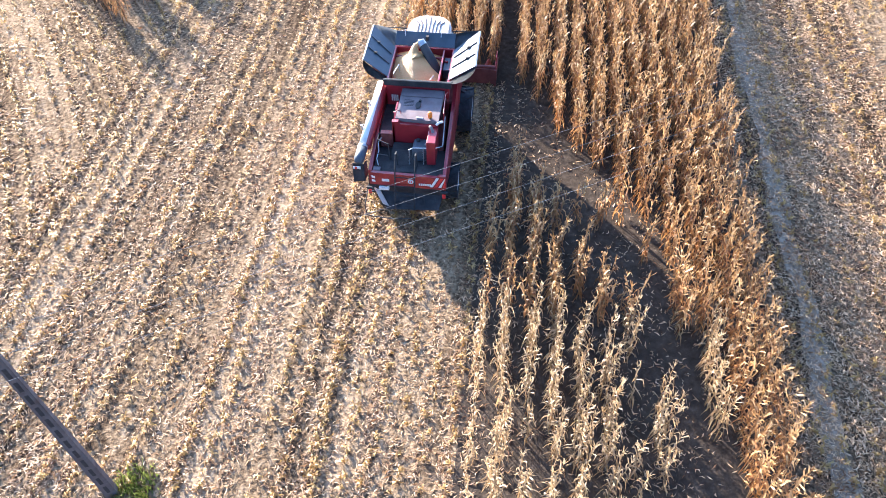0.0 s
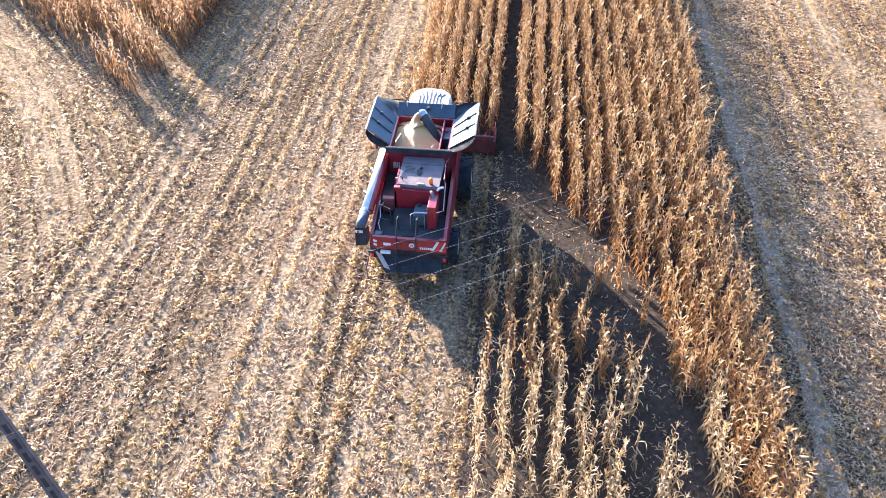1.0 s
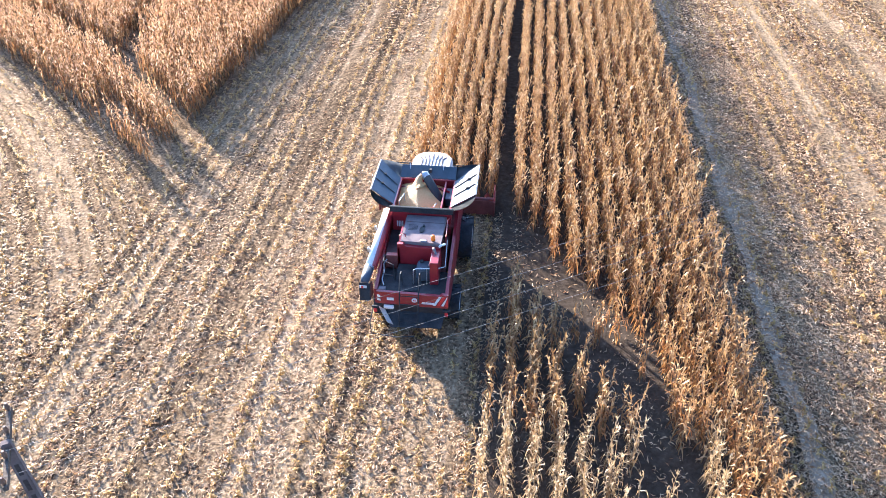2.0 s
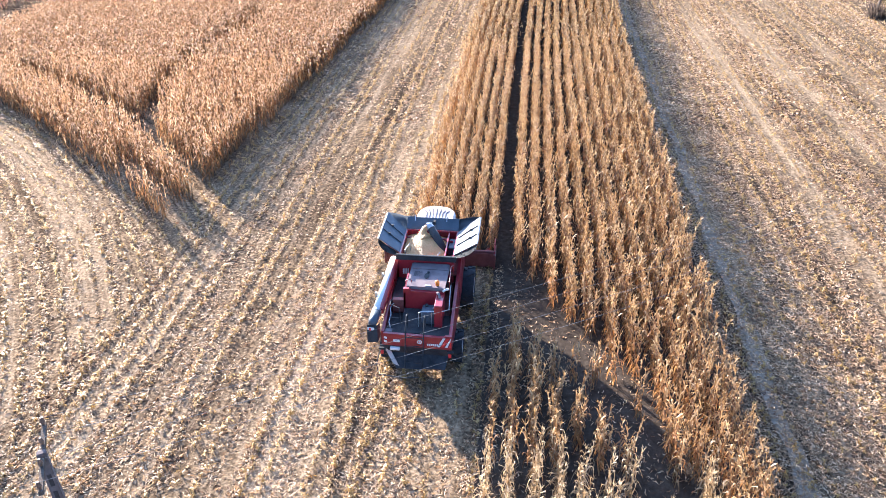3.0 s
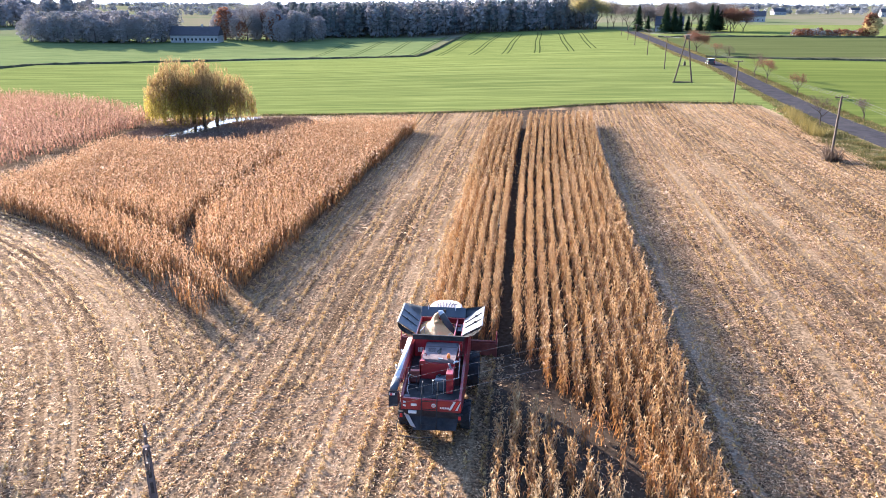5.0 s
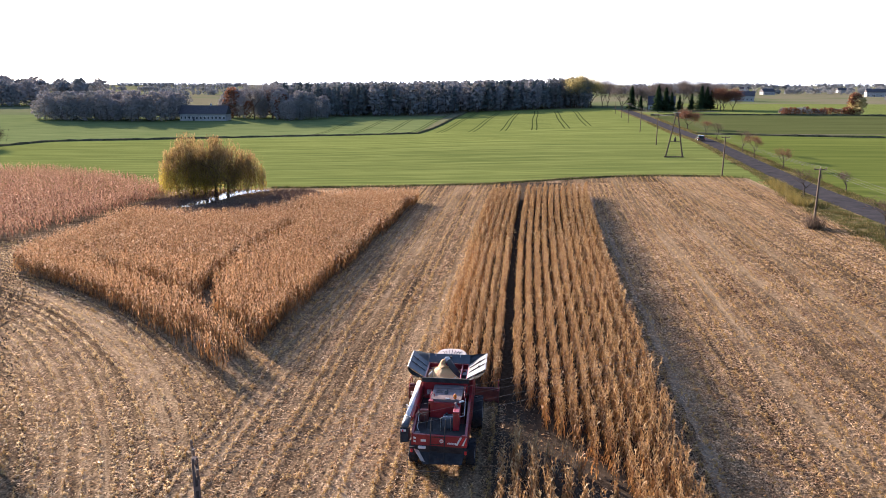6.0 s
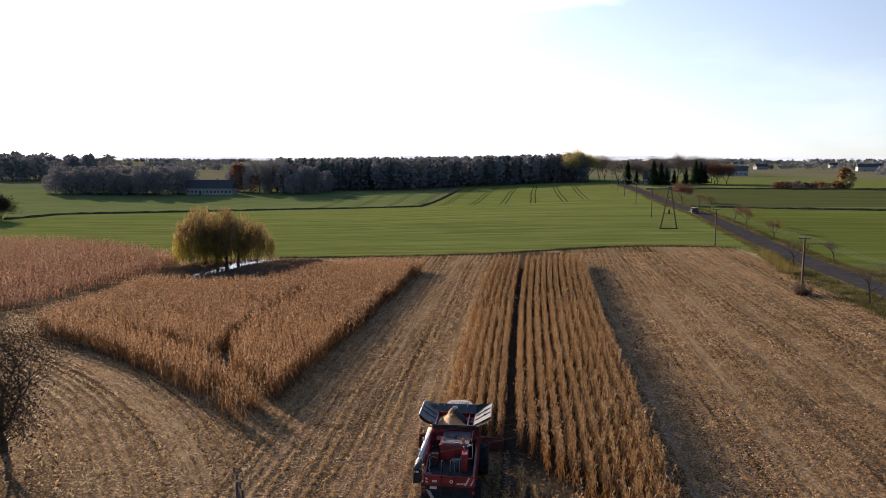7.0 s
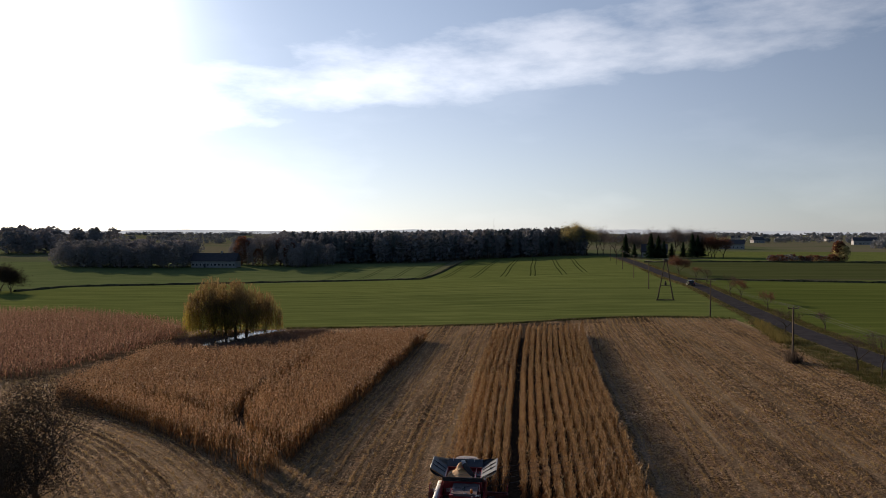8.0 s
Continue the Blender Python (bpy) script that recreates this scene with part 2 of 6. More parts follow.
# pale tone of the plant tops: part dry leaf, part painted sunlight
PALE_LEAF = material("pale_sunlit_corn_leaf", [(0.2, (0.29, 0.145, 0.070)), (0.5, (0.46, 0.265, 0.140)), (0.8, (0.62, 0.43, 0.28))], scale=1.2, rough=0.78, vary="island", vary_by=0.22, through_light=0.42)
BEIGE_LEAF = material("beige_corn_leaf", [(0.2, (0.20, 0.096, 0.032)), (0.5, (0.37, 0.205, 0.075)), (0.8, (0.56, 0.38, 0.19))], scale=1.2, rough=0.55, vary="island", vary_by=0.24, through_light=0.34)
DRY_LEAF = material("dry_corn_leaf", [(0.2, (0.155, 0.064, 0.024)), (0.5, (0.30, 0.140, 0.054)), (0.8, (0.44, 0.25, 0.11))], scale=1.2, rough=0.78, vary="island", vary_by=0.22, through_light=0.42)
DRY_STALK = material("dry_corn_stalk", [(0.3, (0.17, 0.095, 0.040)), (0.7, (0.32, 0.21, 0.10))], scale=3.0, rough=0.75, vary="island", vary_by=0.2)
STUB = material("stubble_stalk", [(0.2, (0.23, 0.125, 0.036)), (0.5, (0.40, 0.25, 0.078)), (0.8, (0.56, 0.40, 0.18))], scale=1.0, rough=0.5, vary="island", vary_by=0.25, through_light=0.5)
LITTER = material("husk_litter", [(0.10, (0.115, 0.052, 0.025)), (0.30, (0.245, 0.138, 0.068)), (0.55, (0.42, 0.275, 0.155)), (0.85, (0.62, 0.455, 0.295))], scale=0.5, rough=0.6, vary="island", vary_by=0.35, through_light=0.40)
WOOD_POLE = material("weathered_pole_wood", [(0.3, (0.06, 0.046, 0.038)), (0.7, (0.14, 0.115, 0.095))], scale=5.0, rough=0.85, bump=0.4, stretch=(4, 4, 0.4))
WIRE = material("wire_metal", [(0.3, (0.09, 0.09, 0.095)), (0.7, (0.15, 0.15, 0.155))], scale=3.0, rough=0.9)
BARK = material("bark", [(0.3, (0.05, 0.04, 0.032)), (0.7, (0.14, 0.11, 0.085))], scale=6.0, rough=0.9, bump=0.6, stretch=(3, 3, 0.6))
WILLOW_LEAF = material("willow_leaf", [(0.2, (0.16, 0.118, 0.022)), (0.5, (0.29, 0.22, 0.040)), (0.8, (0.42, 0.335, 0.08))], scale=0.4, rough=0.8, vary="island", vary_by=0.25, through_light=0.45)
# far woods and twigs: distance haze is mixed into these pale greys
WOOD_LEAF = material("haze_pale_woodland", [(0.2, (0.185, 0.19, 0.20)), (0.5, (0.215, 0.218, 0.225)), (0.8, (0.25, 0.25, 0.252))], scale=0.05, rough=0.95, vary="island", vary_by=0.08, through_light=0.12)
TWIG_LEAF = material("haze_pale_twigs", [(0.2, (0.24, 0.226, 0.234)), (0.8, (0.30, 0.285, 0.288))], scale=0.1, rough=0.95, vary="island", vary_by=0.06, through_light=0.12)
SPRUCE_LEAF = material("spruce_needles", [(0.2, (0.016, 0.028, 0.014)), (0.8, (0.04, 0.065, 0.03))], scale=0.6, rough=0.85, vary="island", vary_by=0.25)
RUST_LEAF = material("russet_leaf", [(0.2, (0.11, 0.046, 0.028)), (0.8, (0.21, 0.095, 0.055))], scale=0.6, rough=0.8, vary="island", vary_by=0.25, through_light=0.3)
GOLD_LEAF = material("golden_leaf", [(0.2, (0.30, 0.24, 0.10)), (0.8, (0.50, 0.42, 0.20))], scale=0.3, rough=0.85, vary="island", vary_by=0.2, through_light=0.4)
GRASS_TUFT = material("verge_grass", [(0.2, (0.045, 0.060, 0.015)), (0.5, (0.10, 0.095, 0.034)), (0.8, (0.27, 0.20, 0.10))], scale=0.5, rough=0.85, vary="island", vary_by=0.3, through_light=0.25)


# ---- ground ----
def ground_z(x, y):
    """Height of the land: it rises gently to the east and away, and flattens far off."""
    x, y = np.asarray(x, float), np.asarray(y, float)
    z = -0.2 + 0.033 * 80 * np.tanh(x / 80) + np.where(y < 40, 0.0215 * y, 0.86 + 0.005 * (np.minimum(y, 200) - 40))
    z = np.where(y < -60, z + 0.0215 * (-60 - y), z)
    swell = np.exp(-((y - 185) / 38) ** 2) * np.exp(-((x + 5) / 70) ** 2) * 1.6
    dip = -2.0 * np.exp(-((y - 300) / 50) ** 2) * np.exp(-((x + 120) / 90) ** 2)
    return z + swell + dip


def gz(x, y):
    return float(ground_z(x, y))


def sheet(name, left, right, ys, columns, mat, label, category, lift=0.0, kind="structure", across=None):
    """A draped strip between two lines x = left(y) and x = right(y)."""
    ys = np.asarray(ys, float)
    u = np.linspace(0, 1, columns) if across is None else across
    lx, rx = np.array([left(y) for y in ys]), np.array([right(y) for y in ys])
    X = lx[:, None] + (rx - lx)[:, None] * u[None, :]
    Y = np.repeat(ys[:, None], columns, 1)
    Z = ground_z(X, Y) + lift
    v = np.stack([X, Y, Z], -1).reshape(-1, 3)
    i = np.arange((len(ys) - 1) * (columns - 1))
    a = i // (columns - 1) * columns + i % (columns - 1)
    f = np.stack([a, a + 1, a + columns + 1, a + columns], -1)
    ob = new(name, tri_mesh(name, v, f, [mat], smooth=True))
    return tagged(ob, label, category, kind=kind)


def line(points):
    """x as a function of y through the given (y, x) pairs."""
    ys, xs = [p[0] for p in points], [p[1] for p in points]
    return lambda y: float(np.interp(y, ys, xs))


steps = np.concatenate([np.linspace(-900, -80, 12), np.linspace(-60, 330, 118), np.geomspace(345, 4500, 40)])
wide = np.concatenate([np.linspace(-3200, -420, 20), np.linspace(-400, 400, 101), np.linspace(420, 3200, 20)])
sheet("ground", lambda y: -3200.0, lambda y: 3200.0, steps, len(wide), COUNTRY, "open farmland of fields reaching to the horizon", "ground", lift=-0.06, across=(wide + 3200) / 6400)
FIELD_END = [(-140, 116.0), (-60, 115.0), (-47.7, 116.5), (-33.9, 116.6), (-18.7, 117.2), (-6.0, 118.0), (-1.5, 119.2), (8, 122.6), (16, 125.0), (24, 126.0), (38, 124), (43.0, 121.1)]


def field_end(x):
    return float(np.interp(x, [p[0] for p in FIELD_END], [p[1] for p in FIELD_END]))


VERGE_LINE = line([(-60, 38.0), (60, 40.2), (80, 40.6), (88, 40.4), (105, 42.3), (121, 44.7), (126, 45.3), (155, 46.5), (224, 50.0), (312, 54.6), (430, 58.6)])
ROAD_L = line([(-60, 44.5), (76, 45.7), (96, 45.6), (125, 46.6), (155, 47.8), (224, 51.5), (312, 56.0), (430, 60)])
ROAD_R = line([(-60, 49.3), (86, 50.3), (107, 50.3), (143, 51.8), (175, 52.9), (237, 57), (336, 62.5), (430, 66)])


WEST_C = (-88.0, -21.0)          # the headland rows bend round this place


def row_of(x, y):
    """The row coordinate of a place: constant along a row of stubble."""
    x, y = np.asarray(x, float), np.asarray(y, float)
    arc = np.hypot(x - WEST_C[0], y - WEST_C[1])
    return np.where(x < -17.6 + 0.6 * np.sin(y * 0.3), arc - 102.0, x)


def field_sheet():
    """The harvested field: columns run along the rows, up to its curved far end."""
    xs = np.concatenate([np.linspace(-150, -17.8, 120), np.linspace(-17.4, 42.0, 90)])
    u = np.linspace(0, 1, 161)
    ends = np.array([min(field_end(x), 200) for x in xs])
    Y = -70 + (ends + 70)[None, :] * u[:, None]
    X = np.repeat(xs[None, :], len(u), 0)
    X = np.minimum(X, np.vectorize(VERGE_LINE)(Y))
    Z = ground_z(X, Y) + 0.03
    v = np.stack([X, Y, Z], -1).reshape(-1, 3)
    n = len(xs)
    i = np.arange((len(u) - 1) * (n - 1))
    a = i // (n - 1) * n + i % (n - 1)
    rows_at = row_of(v[:, 0], v[:, 1])
    ob = new("stubble_field", tri_mesh("stubble_field", v, np.stack([a, a + 1, a + n + 1, a + n], -1), [STUBBLE_GROUND], smooth=True))
    layer = ob.data.attributes.new("row", 'FLOAT', 'POINT')
    layer.data.foreach_set("value", rows_at.astype(np.float32))
    tagged(ob, "harvested maize field covered in pale chopped straw", "field", kind="structure")


field_sheet()
sheet("wheat_field", lambda y: float(np.interp(y, [100, 190, 200, 222, 240, 264], [-300, -300, -170, -161, -128, -60])) if y < 264 else -39 + (y - 264) * 0.03,
      lambda y: VERGE_LINE(y) + 0.5, np.linspace(105, 470, 90), 60, GREEN_CROP, "bright green winter wheat field with drill lines", "field", lift=0.012)
WHEAT_WEST = line([(100, -300), (190, -300), (200, -170), (222, -161), (240, -128), (264, -60), (267, -45)])
sheet("strip_field_west", lambda y: -330.0, WHEAT_WEST, np.linspace(192, 266.5, 40), 30, WEST_CROP, "pale green winter crop on rising ground", "field", lift=0.014)
sheet("far_field_west", lambda y: -330.0, lambda y: -41.0, np.linspace(266, 405, 40), 40, WEST_CROP, "darker green winter crop beyond a field bank", "field", lift=0.016)
sheet("east_field", lambda y: ROAD_R(y) + 2.0, lambda y: 420.0, np.linspace(40, 222, 44), 40, EAST_CROP, "green winter crop east of the road", "field", lift=0.012)
sheet("far_field_east", lambda y: ROAD_R(y) + 2.2, lambda y: 480.0, np.linspace(226, 362, 40), 40, OLIVE_CROP, "thin olive-brown crop beyond the track east of the road", "field", lift=0.012)
sheet("pasture_east", lambda y: ROAD_R(y) + 2.2 if y < 400 else 112.0, lambda y: 480.0, np.linspace(363, 560, 40), 40, GREEN_CROP, "light green pasture beyond the olive field", "field", lift=0.012)
sheet("road", ROAD_L, ROAD_R, np.linspace(-60, 430, 120), 7, ASPHALT, "narrow grey asphalt country road", "road", lift=0.06)
sheet("verge_west", lambda y: VERGE_LINE(y) - 0.4, lambda y: ROAD_L(y) + 0.05, np.linspace(-60, 430, 120), 7, VERGE, "rough grass verge beside the road", "verge", lift=0.04)
sheet("verge_east", lambda y: ROAD_R(y) - 0.05, lambda y: ROAD_R(y) + 2.3, np.linspace(-60, 430, 120), 7, VERGE, "rough grass verge beside the road", "verge", lift=0.04)
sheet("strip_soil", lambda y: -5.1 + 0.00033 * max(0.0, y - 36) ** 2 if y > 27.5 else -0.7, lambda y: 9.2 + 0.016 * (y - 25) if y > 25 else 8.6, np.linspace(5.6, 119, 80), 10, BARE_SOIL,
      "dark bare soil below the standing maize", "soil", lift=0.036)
sheet("wheel_track", lambda y: 10.55 + 0.018 * (y - 29) - 0.33 - 0.14 * math.sin(y * 0.7) - 0.06 * math.sin(y * 2.3), lambda y: 10.55 + 0.018 * (y - 29) + 0.33 + 0.10 * math.sin(y * 0.9 + 1) + 0.06 * math.sin(y * 2.9), np.linspace(2, 116, 300), 4, PALE_TRACK, "pale pressed wheel track in the stubble", "track", lift=0.036)


# ---- maize ----
def leaf_arrays(length, width, rise, droop, segs, azimuth, z0, twist, r):
    """A dry leaf: a bent blade that leaves the stalk, arches and hangs."""
    s = np.linspace(0, 1, segs + 1)
    out = length * (0.12 * s + 0.52 * np.sqrt(s + 1e-6) * (1 - 0.30 * s)) * (0.75 + 0.25 * (1 - droop))
    up = z0 + length * (rise * np.sin(s * math.pi * 0.55) - droop * s ** 2.2)
    w = width * np.array([0.55 + 0.9 * t if t < 0.5 else 2.0 * (1 - t) for t in s]) * 0.5
    side = twist * s * s * 0.42 * length
    v = []
    for k in range(segs):
        tilt = 0.35 * w[k] * math.sin(twist * 2 + k)
        v += [(out[k], side[k] - w[k], up[k] - tilt), (out[k], side[k] + w[k], up[k] + tilt)]
    v.append((out[-1], side[-1], up[-1]))
    f = []
    for k in range(segs - 1):
        a = 2 * k
        f += [(a, a + 1, a + 3), (a, a + 3, a + 2)]
    a = 2 * (segs - 1)
    f.append((a, a + 1, a + 2))
    v = np.array(v)
    c, n = math.cos(azimuth), math.sin(azimuth)
    return np.stack([v[:, 0] * c - v[:, 1] * n, v[:, 0] * n + v[:, 1] * c, v[:, 2]], 1), np.array(f)


def stalk_arrays(height, radius, sides, lean):
    v, f = [], []
    rows = 2 if sides > 3 else 1
    for k in range(rows + 1):
        t = k / rows
        for j in range(sides):
            a = 2 * math.pi * j / sides
            rr = radius * (1 - 0.6 * t)
            v.append((lean * t * t + rr * math.cos(a), rr * math.sin(a), height * t))
    for k in range(rows):
        for j in range(sides):
            a, b = k * sides + j, k * sides + (j + 1) % sides
            f += [(a, b, b + sides), (a, b + sides, a + sides)]
    return np.array(v), np.array(f)


def tassel_arrays(height, lean, spikes, r):
    v, f = [], []
    for k in range(spikes):
        a = 2 * math.pi * k / spikes + r.uniform(0, 1)
        spread, tall = r.uniform(0.05, 0.15), r.uniform(0.12, 0.26)
        c, s = math.cos(a), math.sin(a)
        i = len(v)
        v += [(lean - 0.012 * s, 0.012 * c, height), (lean + 0.012 * s, -0.012 * c, height), (lean + spread * c, spread * s, height + tall)]
        f.append((i, i + 1, i + 2))
    return np.array(v), np.array(f)


def maize_pieces(seed, leaves, segs, sides, spikes, wide=1.0):
    """The pieces of one plant, 2.3 m tall, as named arrays."""
    r = random.Random(seed)
    height, lean = r.uniform(2.0, 2.3), r.uniform(-0.12, 0.12)
    pieces = [("stalk",) + stalk_arrays(height, 0.018 * (1.3 if sides < 3 else 1), sides, lean)]
    for k in range(leaves):
        t = 0.16 + 0.80 * (k + r.uniform(0.1, 0.9)) / leaves
        az = math.pi * (k + 0.5) + r.gauss(0, 0.45)
        long = r.uniform(0.55, 0.85) * (1.0 - 0.35 * abs(t - 0.55))
        high = t > 0.72
        v, f = leaf_arrays(long * (0.8 if high else 1.0), 0.075 * wide * r.uniform(0.8, 1.25), r.uniform(0.38, 0.75) if high else r.uniform(0.25, 0.6),
                           r.uniform(0.35, 0.95) if high else r.uniform(0.5, 1.2), segs, az, t * height, r.uniform(-1, 1), r)
        v[:, 0] += lean * t * t
        pieces.append(("leaf", v, f))
    pieces.append(("tassel",) + tassel_arrays(height, lean, spikes, r))
    return pieces


def merged(pieces):
    vs, fs, slots, n = [], [], [], 0
    for name, v, f in pieces:
        vs.append(v)
        fs.append(f + n)
        # tassels and upper leaves take slot 2: paler, sunlit tone in the colour
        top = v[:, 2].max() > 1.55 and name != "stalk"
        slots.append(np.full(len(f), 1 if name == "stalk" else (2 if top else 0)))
        n += len(v)
    return np.concatenate(vs), np.concatenate(fs), np.concatenate(slots)


def scatter(name, templates, places, turns, scales, leans, mats, label, category):
    """Copies of templates at many places, joined into one object of stuff."""
    vs, fs, ss, base = [], [], [], 0
    pick = rng.integers(0, len(templates), len(places))
    for k, (tv, tf, ts) in enumerate(templates):
        sel = np.nonzero(pick == k)[0]
        if not len(sel):
            continue
        c, s = np.cos(turns[sel])[:, None], np.sin(turns[sel])[:, None]
        x, y, z = tv[:, 0][None], tv[:, 1][None], tv[:, 2][None]
        sc = scales[sel]
        X = (x * c - y * s) * sc[:, :1] + leans[sel, :1] * z * sc[:, 1:] + places[sel, :1]
        Y = (x * s + y * c) * sc[:, :1] + leans[sel, 1:] * z * sc[:, 1:] + places[sel, 1:2]
        Z = z * sc[:, 1:] + places[sel, 2:3]
        vs.append(np.stack([X, Y, Z], -1).reshape(-1, 3))
        n = len(tv)
        fs.append((tf[None] + (np.arange(len(sel)) * n)[:, None, None] + base).reshape(-1, 3))
        ss.append(np.tile(ts, len(sel)))
        base += n * len(sel)
    me = tri_mesh(name, np.concatenate(vs), np.concatenate(fs), mats, np.concatenate(ss))
    return tagged(new(name, me), label, category, kind="stuff")


def attributes(n, low=0.86, high=1.12, lean=0.06):
    sc = rng.uniform(low, high, (n, 1))
    return rng.normal(0, 0.28, n) + math.pi * rng.integers(0, 2, n), np.concatenate([sc, sc * rng.uniform(0.92, 1.08, (n, 1))], 1), rng.normal(0, lean, (n, 2))


GOLD_CORN = material("golden_corn_leaf", [(0.2, (0.13, 0.050, 0.014)), (0.5, (0.28, 0.126, 0.038)), (0.8, (0.45, 0.24, 0.085))], scale=1.2, rough=0.55, vary="island", vary_by=0.22, through_light=0.34)
HEADER_Y = 28.2           # the standing rows begin here in front of the combine
ROW = 0.78
STRIP_ROWS = [-4.65 + 0.76 * k for k in range(6)] + [-0.25] + [0.48 + 0.80 * k for k in range(11)]


def row_x(x0, y):
    """The rows fan out a little and bend slightly to the east towards the far end."""
    return x0 * (1 + (0.0008 if x0 < 0 else 0.0017) * (y - 27)) + 0.00033 * max(0.0, y - 36) ** 2


def bare_band(x, y):
    """Distance to the bare diagonal strip across the near rows."""
    pts = [(-0.2, 25.4), (0.9, 22.6), (2.6, 20.4), (4.0, 17.9), (5.3, 13.8), (6.1, 10.0), (6.4, 5.0)]
    best = 9.0
    for (ax, ay), (bx, by) in zip(pts, pts[1:]):
        t = max(0.0, min(1.0, ((x - ax) * (bx - ax) + (y - ay) * (by - ay)) / ((bx - ax) ** 2 + (by - ay) ** 2)))
        best = min(best, math.hypot(x - ax - t * (bx - ax), y - ay - t * (by - ay)))
    return best


def strip_places():
    r = random.Random(3)
    near, rest = [], []
    for k, x0 in enumerate(STRIP_ROWS):
        start = HEADER_Y + r.uniform(-0.4, 0.3) if k < 6 else 6.0
        y = start
        while y < 102.0 + 0.10 * k - 0.7 * math.sin(k * 1.7):
            y += r.uniform(0.12, 0.24)
            x = row_x(x0, y) + r.gauss(0, 0.05)
            keep = 1.0
            if k == 6:
                keep = 0.0 if y > 18.5 else 0.38
            if k >= 6 and y < 27:
                band = bare_band(x, y)
                clump = noise.noise((x0 * 0.9, y * 0.55, 3.1))      # plants stand in broken clumps beside the bare soil
                wide_by = 1.45 if y > 19.0 else 0.62
                if band < wide_by:
                    keep *= 0.0 if y > 19.0 else (0.55 if clump > 0.22 else 0.0)
                elif band < wide_by + 1.5 and x < 7.0 and y < 20:
                    keep *= 0.85 if clump > -0.02 else 0.12
                elif x < 6.6 and y < 19:
                    keep *= 0.85 if clump > -0.3 else 0.3
            if k == 17 and r.random() < 0.12 + 0.2 * math.sin(y * 0.35):
                continue
            if r.random() > keep:
                continue
            (near if y < 14.0 and x < 7.2 else rest).append((x, y, gz(x, y) + 0.02))
    return near, np.array(rest)


def fan(seed0, count, leaves, segs, sides, spikes, wide=1.0):
    return [merged(maize_pieces(seed0 + k, leaves, segs, sides, spikes, wide)) for k in range(count)]


NEAR_PLANTS, strip = strip_places()
close = strip[strip[:, 1] < 62]
away = strip[strip[:, 1] >= 62]
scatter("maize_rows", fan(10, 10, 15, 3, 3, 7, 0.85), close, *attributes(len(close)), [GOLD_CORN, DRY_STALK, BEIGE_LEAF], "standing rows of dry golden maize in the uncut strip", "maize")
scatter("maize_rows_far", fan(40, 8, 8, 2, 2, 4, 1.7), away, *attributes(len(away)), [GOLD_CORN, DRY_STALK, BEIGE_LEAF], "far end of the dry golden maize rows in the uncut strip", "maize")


def inside(x, y, poly):
    hit = np.zeros(len(x), bool)
    for (ax, ay), (bx, by) in zip(poly, poly[1:] + poly[:1]):
        cross = ((ay > y) != (by > y)) & (x < (bx - ax) * (y - ay) / (by - ay + 1e-9) + ax)
        hit ^= cross
    return hit


BLOCK_NEAR = [(-19.2, 29.9), (-18.6, 37.5), (-17.6, 52.5), (-16.4, 82), (-15.6, 100.8), (-27.9, 100.6), (-31.0, 98), (-33.0, 94.4), (-37.5, 84.4), (-46.0, 82.0), (-52.5, 84.5), (-56.2, 86), (-57.2, 82),
              (-55.5, 74), (-56.2, 64), (-55.5, 58.5), (-52.5, 55.5), (-48, 52.7), (-37.4, 45.6), (-28.1, 38), (-22.6, 33.2)]
BLOCK_FAR = [(-66.6, 68.0), (-64.5, 72.5), (-64.3, 82), (-61.8, 87.5), (-63.0, 98), (-61.5, 106), (-66, 114), (-78, 124), (-90, 131), (-105, 138), (-130, 138), (-150, 130), (-150, 64), (-90, 62)]


def block_places(poly, spacing, hollow, lanes=()):
    xs = [p[0] for p in poly]
    ys = [p[1] for p in poly]
    rows = np.arange(min(xs), max(xs), ROW)
    along = np.arange(min(ys), max(ys), spacing)
    X, Y = np.meshgrid(rows, along)
    X = X.ravel() + rng.normal(0, 0.06, X.size)
    Y = Y.ravel() + rng.uniform(-0.1, 0.1, Y.size)
    keep = inside(X + rng.normal(0, 0.12, X.size), Y + rng.normal(0, 0.25, X.size), poly)
    for (hx, hy, rx, ry) in hollow:
        keep &= ((X - hx) / rx) ** 2 + ((Y - hy) / ry) ** 2 > 1 + rng.normal(0, 0.15, X.size)
    for points, half in lanes:
        near_lane = np.full(X.size, 99.0)
        for (ax, ay), (bx, by) in zip(points, points[1:]):
            t = np.clip(((X - ax) * (bx - ax) + (Y - ay) * (by - ay)) / ((bx - ax) ** 2 + (by - ay) ** 2), 0, 1)
            near_lane = np.minimum(near_lane, np.hypot(X - ax - t * (bx - ax), Y - ay - t * (by - ay)))
        keep &= (near_lane > half + rng.normal(0, 0.12, X.size)) | (rng.uniform(0, 1, X.size) < 0.06)
    X, Y = X[keep], Y[keep]
    return np.stack([X, Y, ground_z(X, Y) + 0.02], 1)


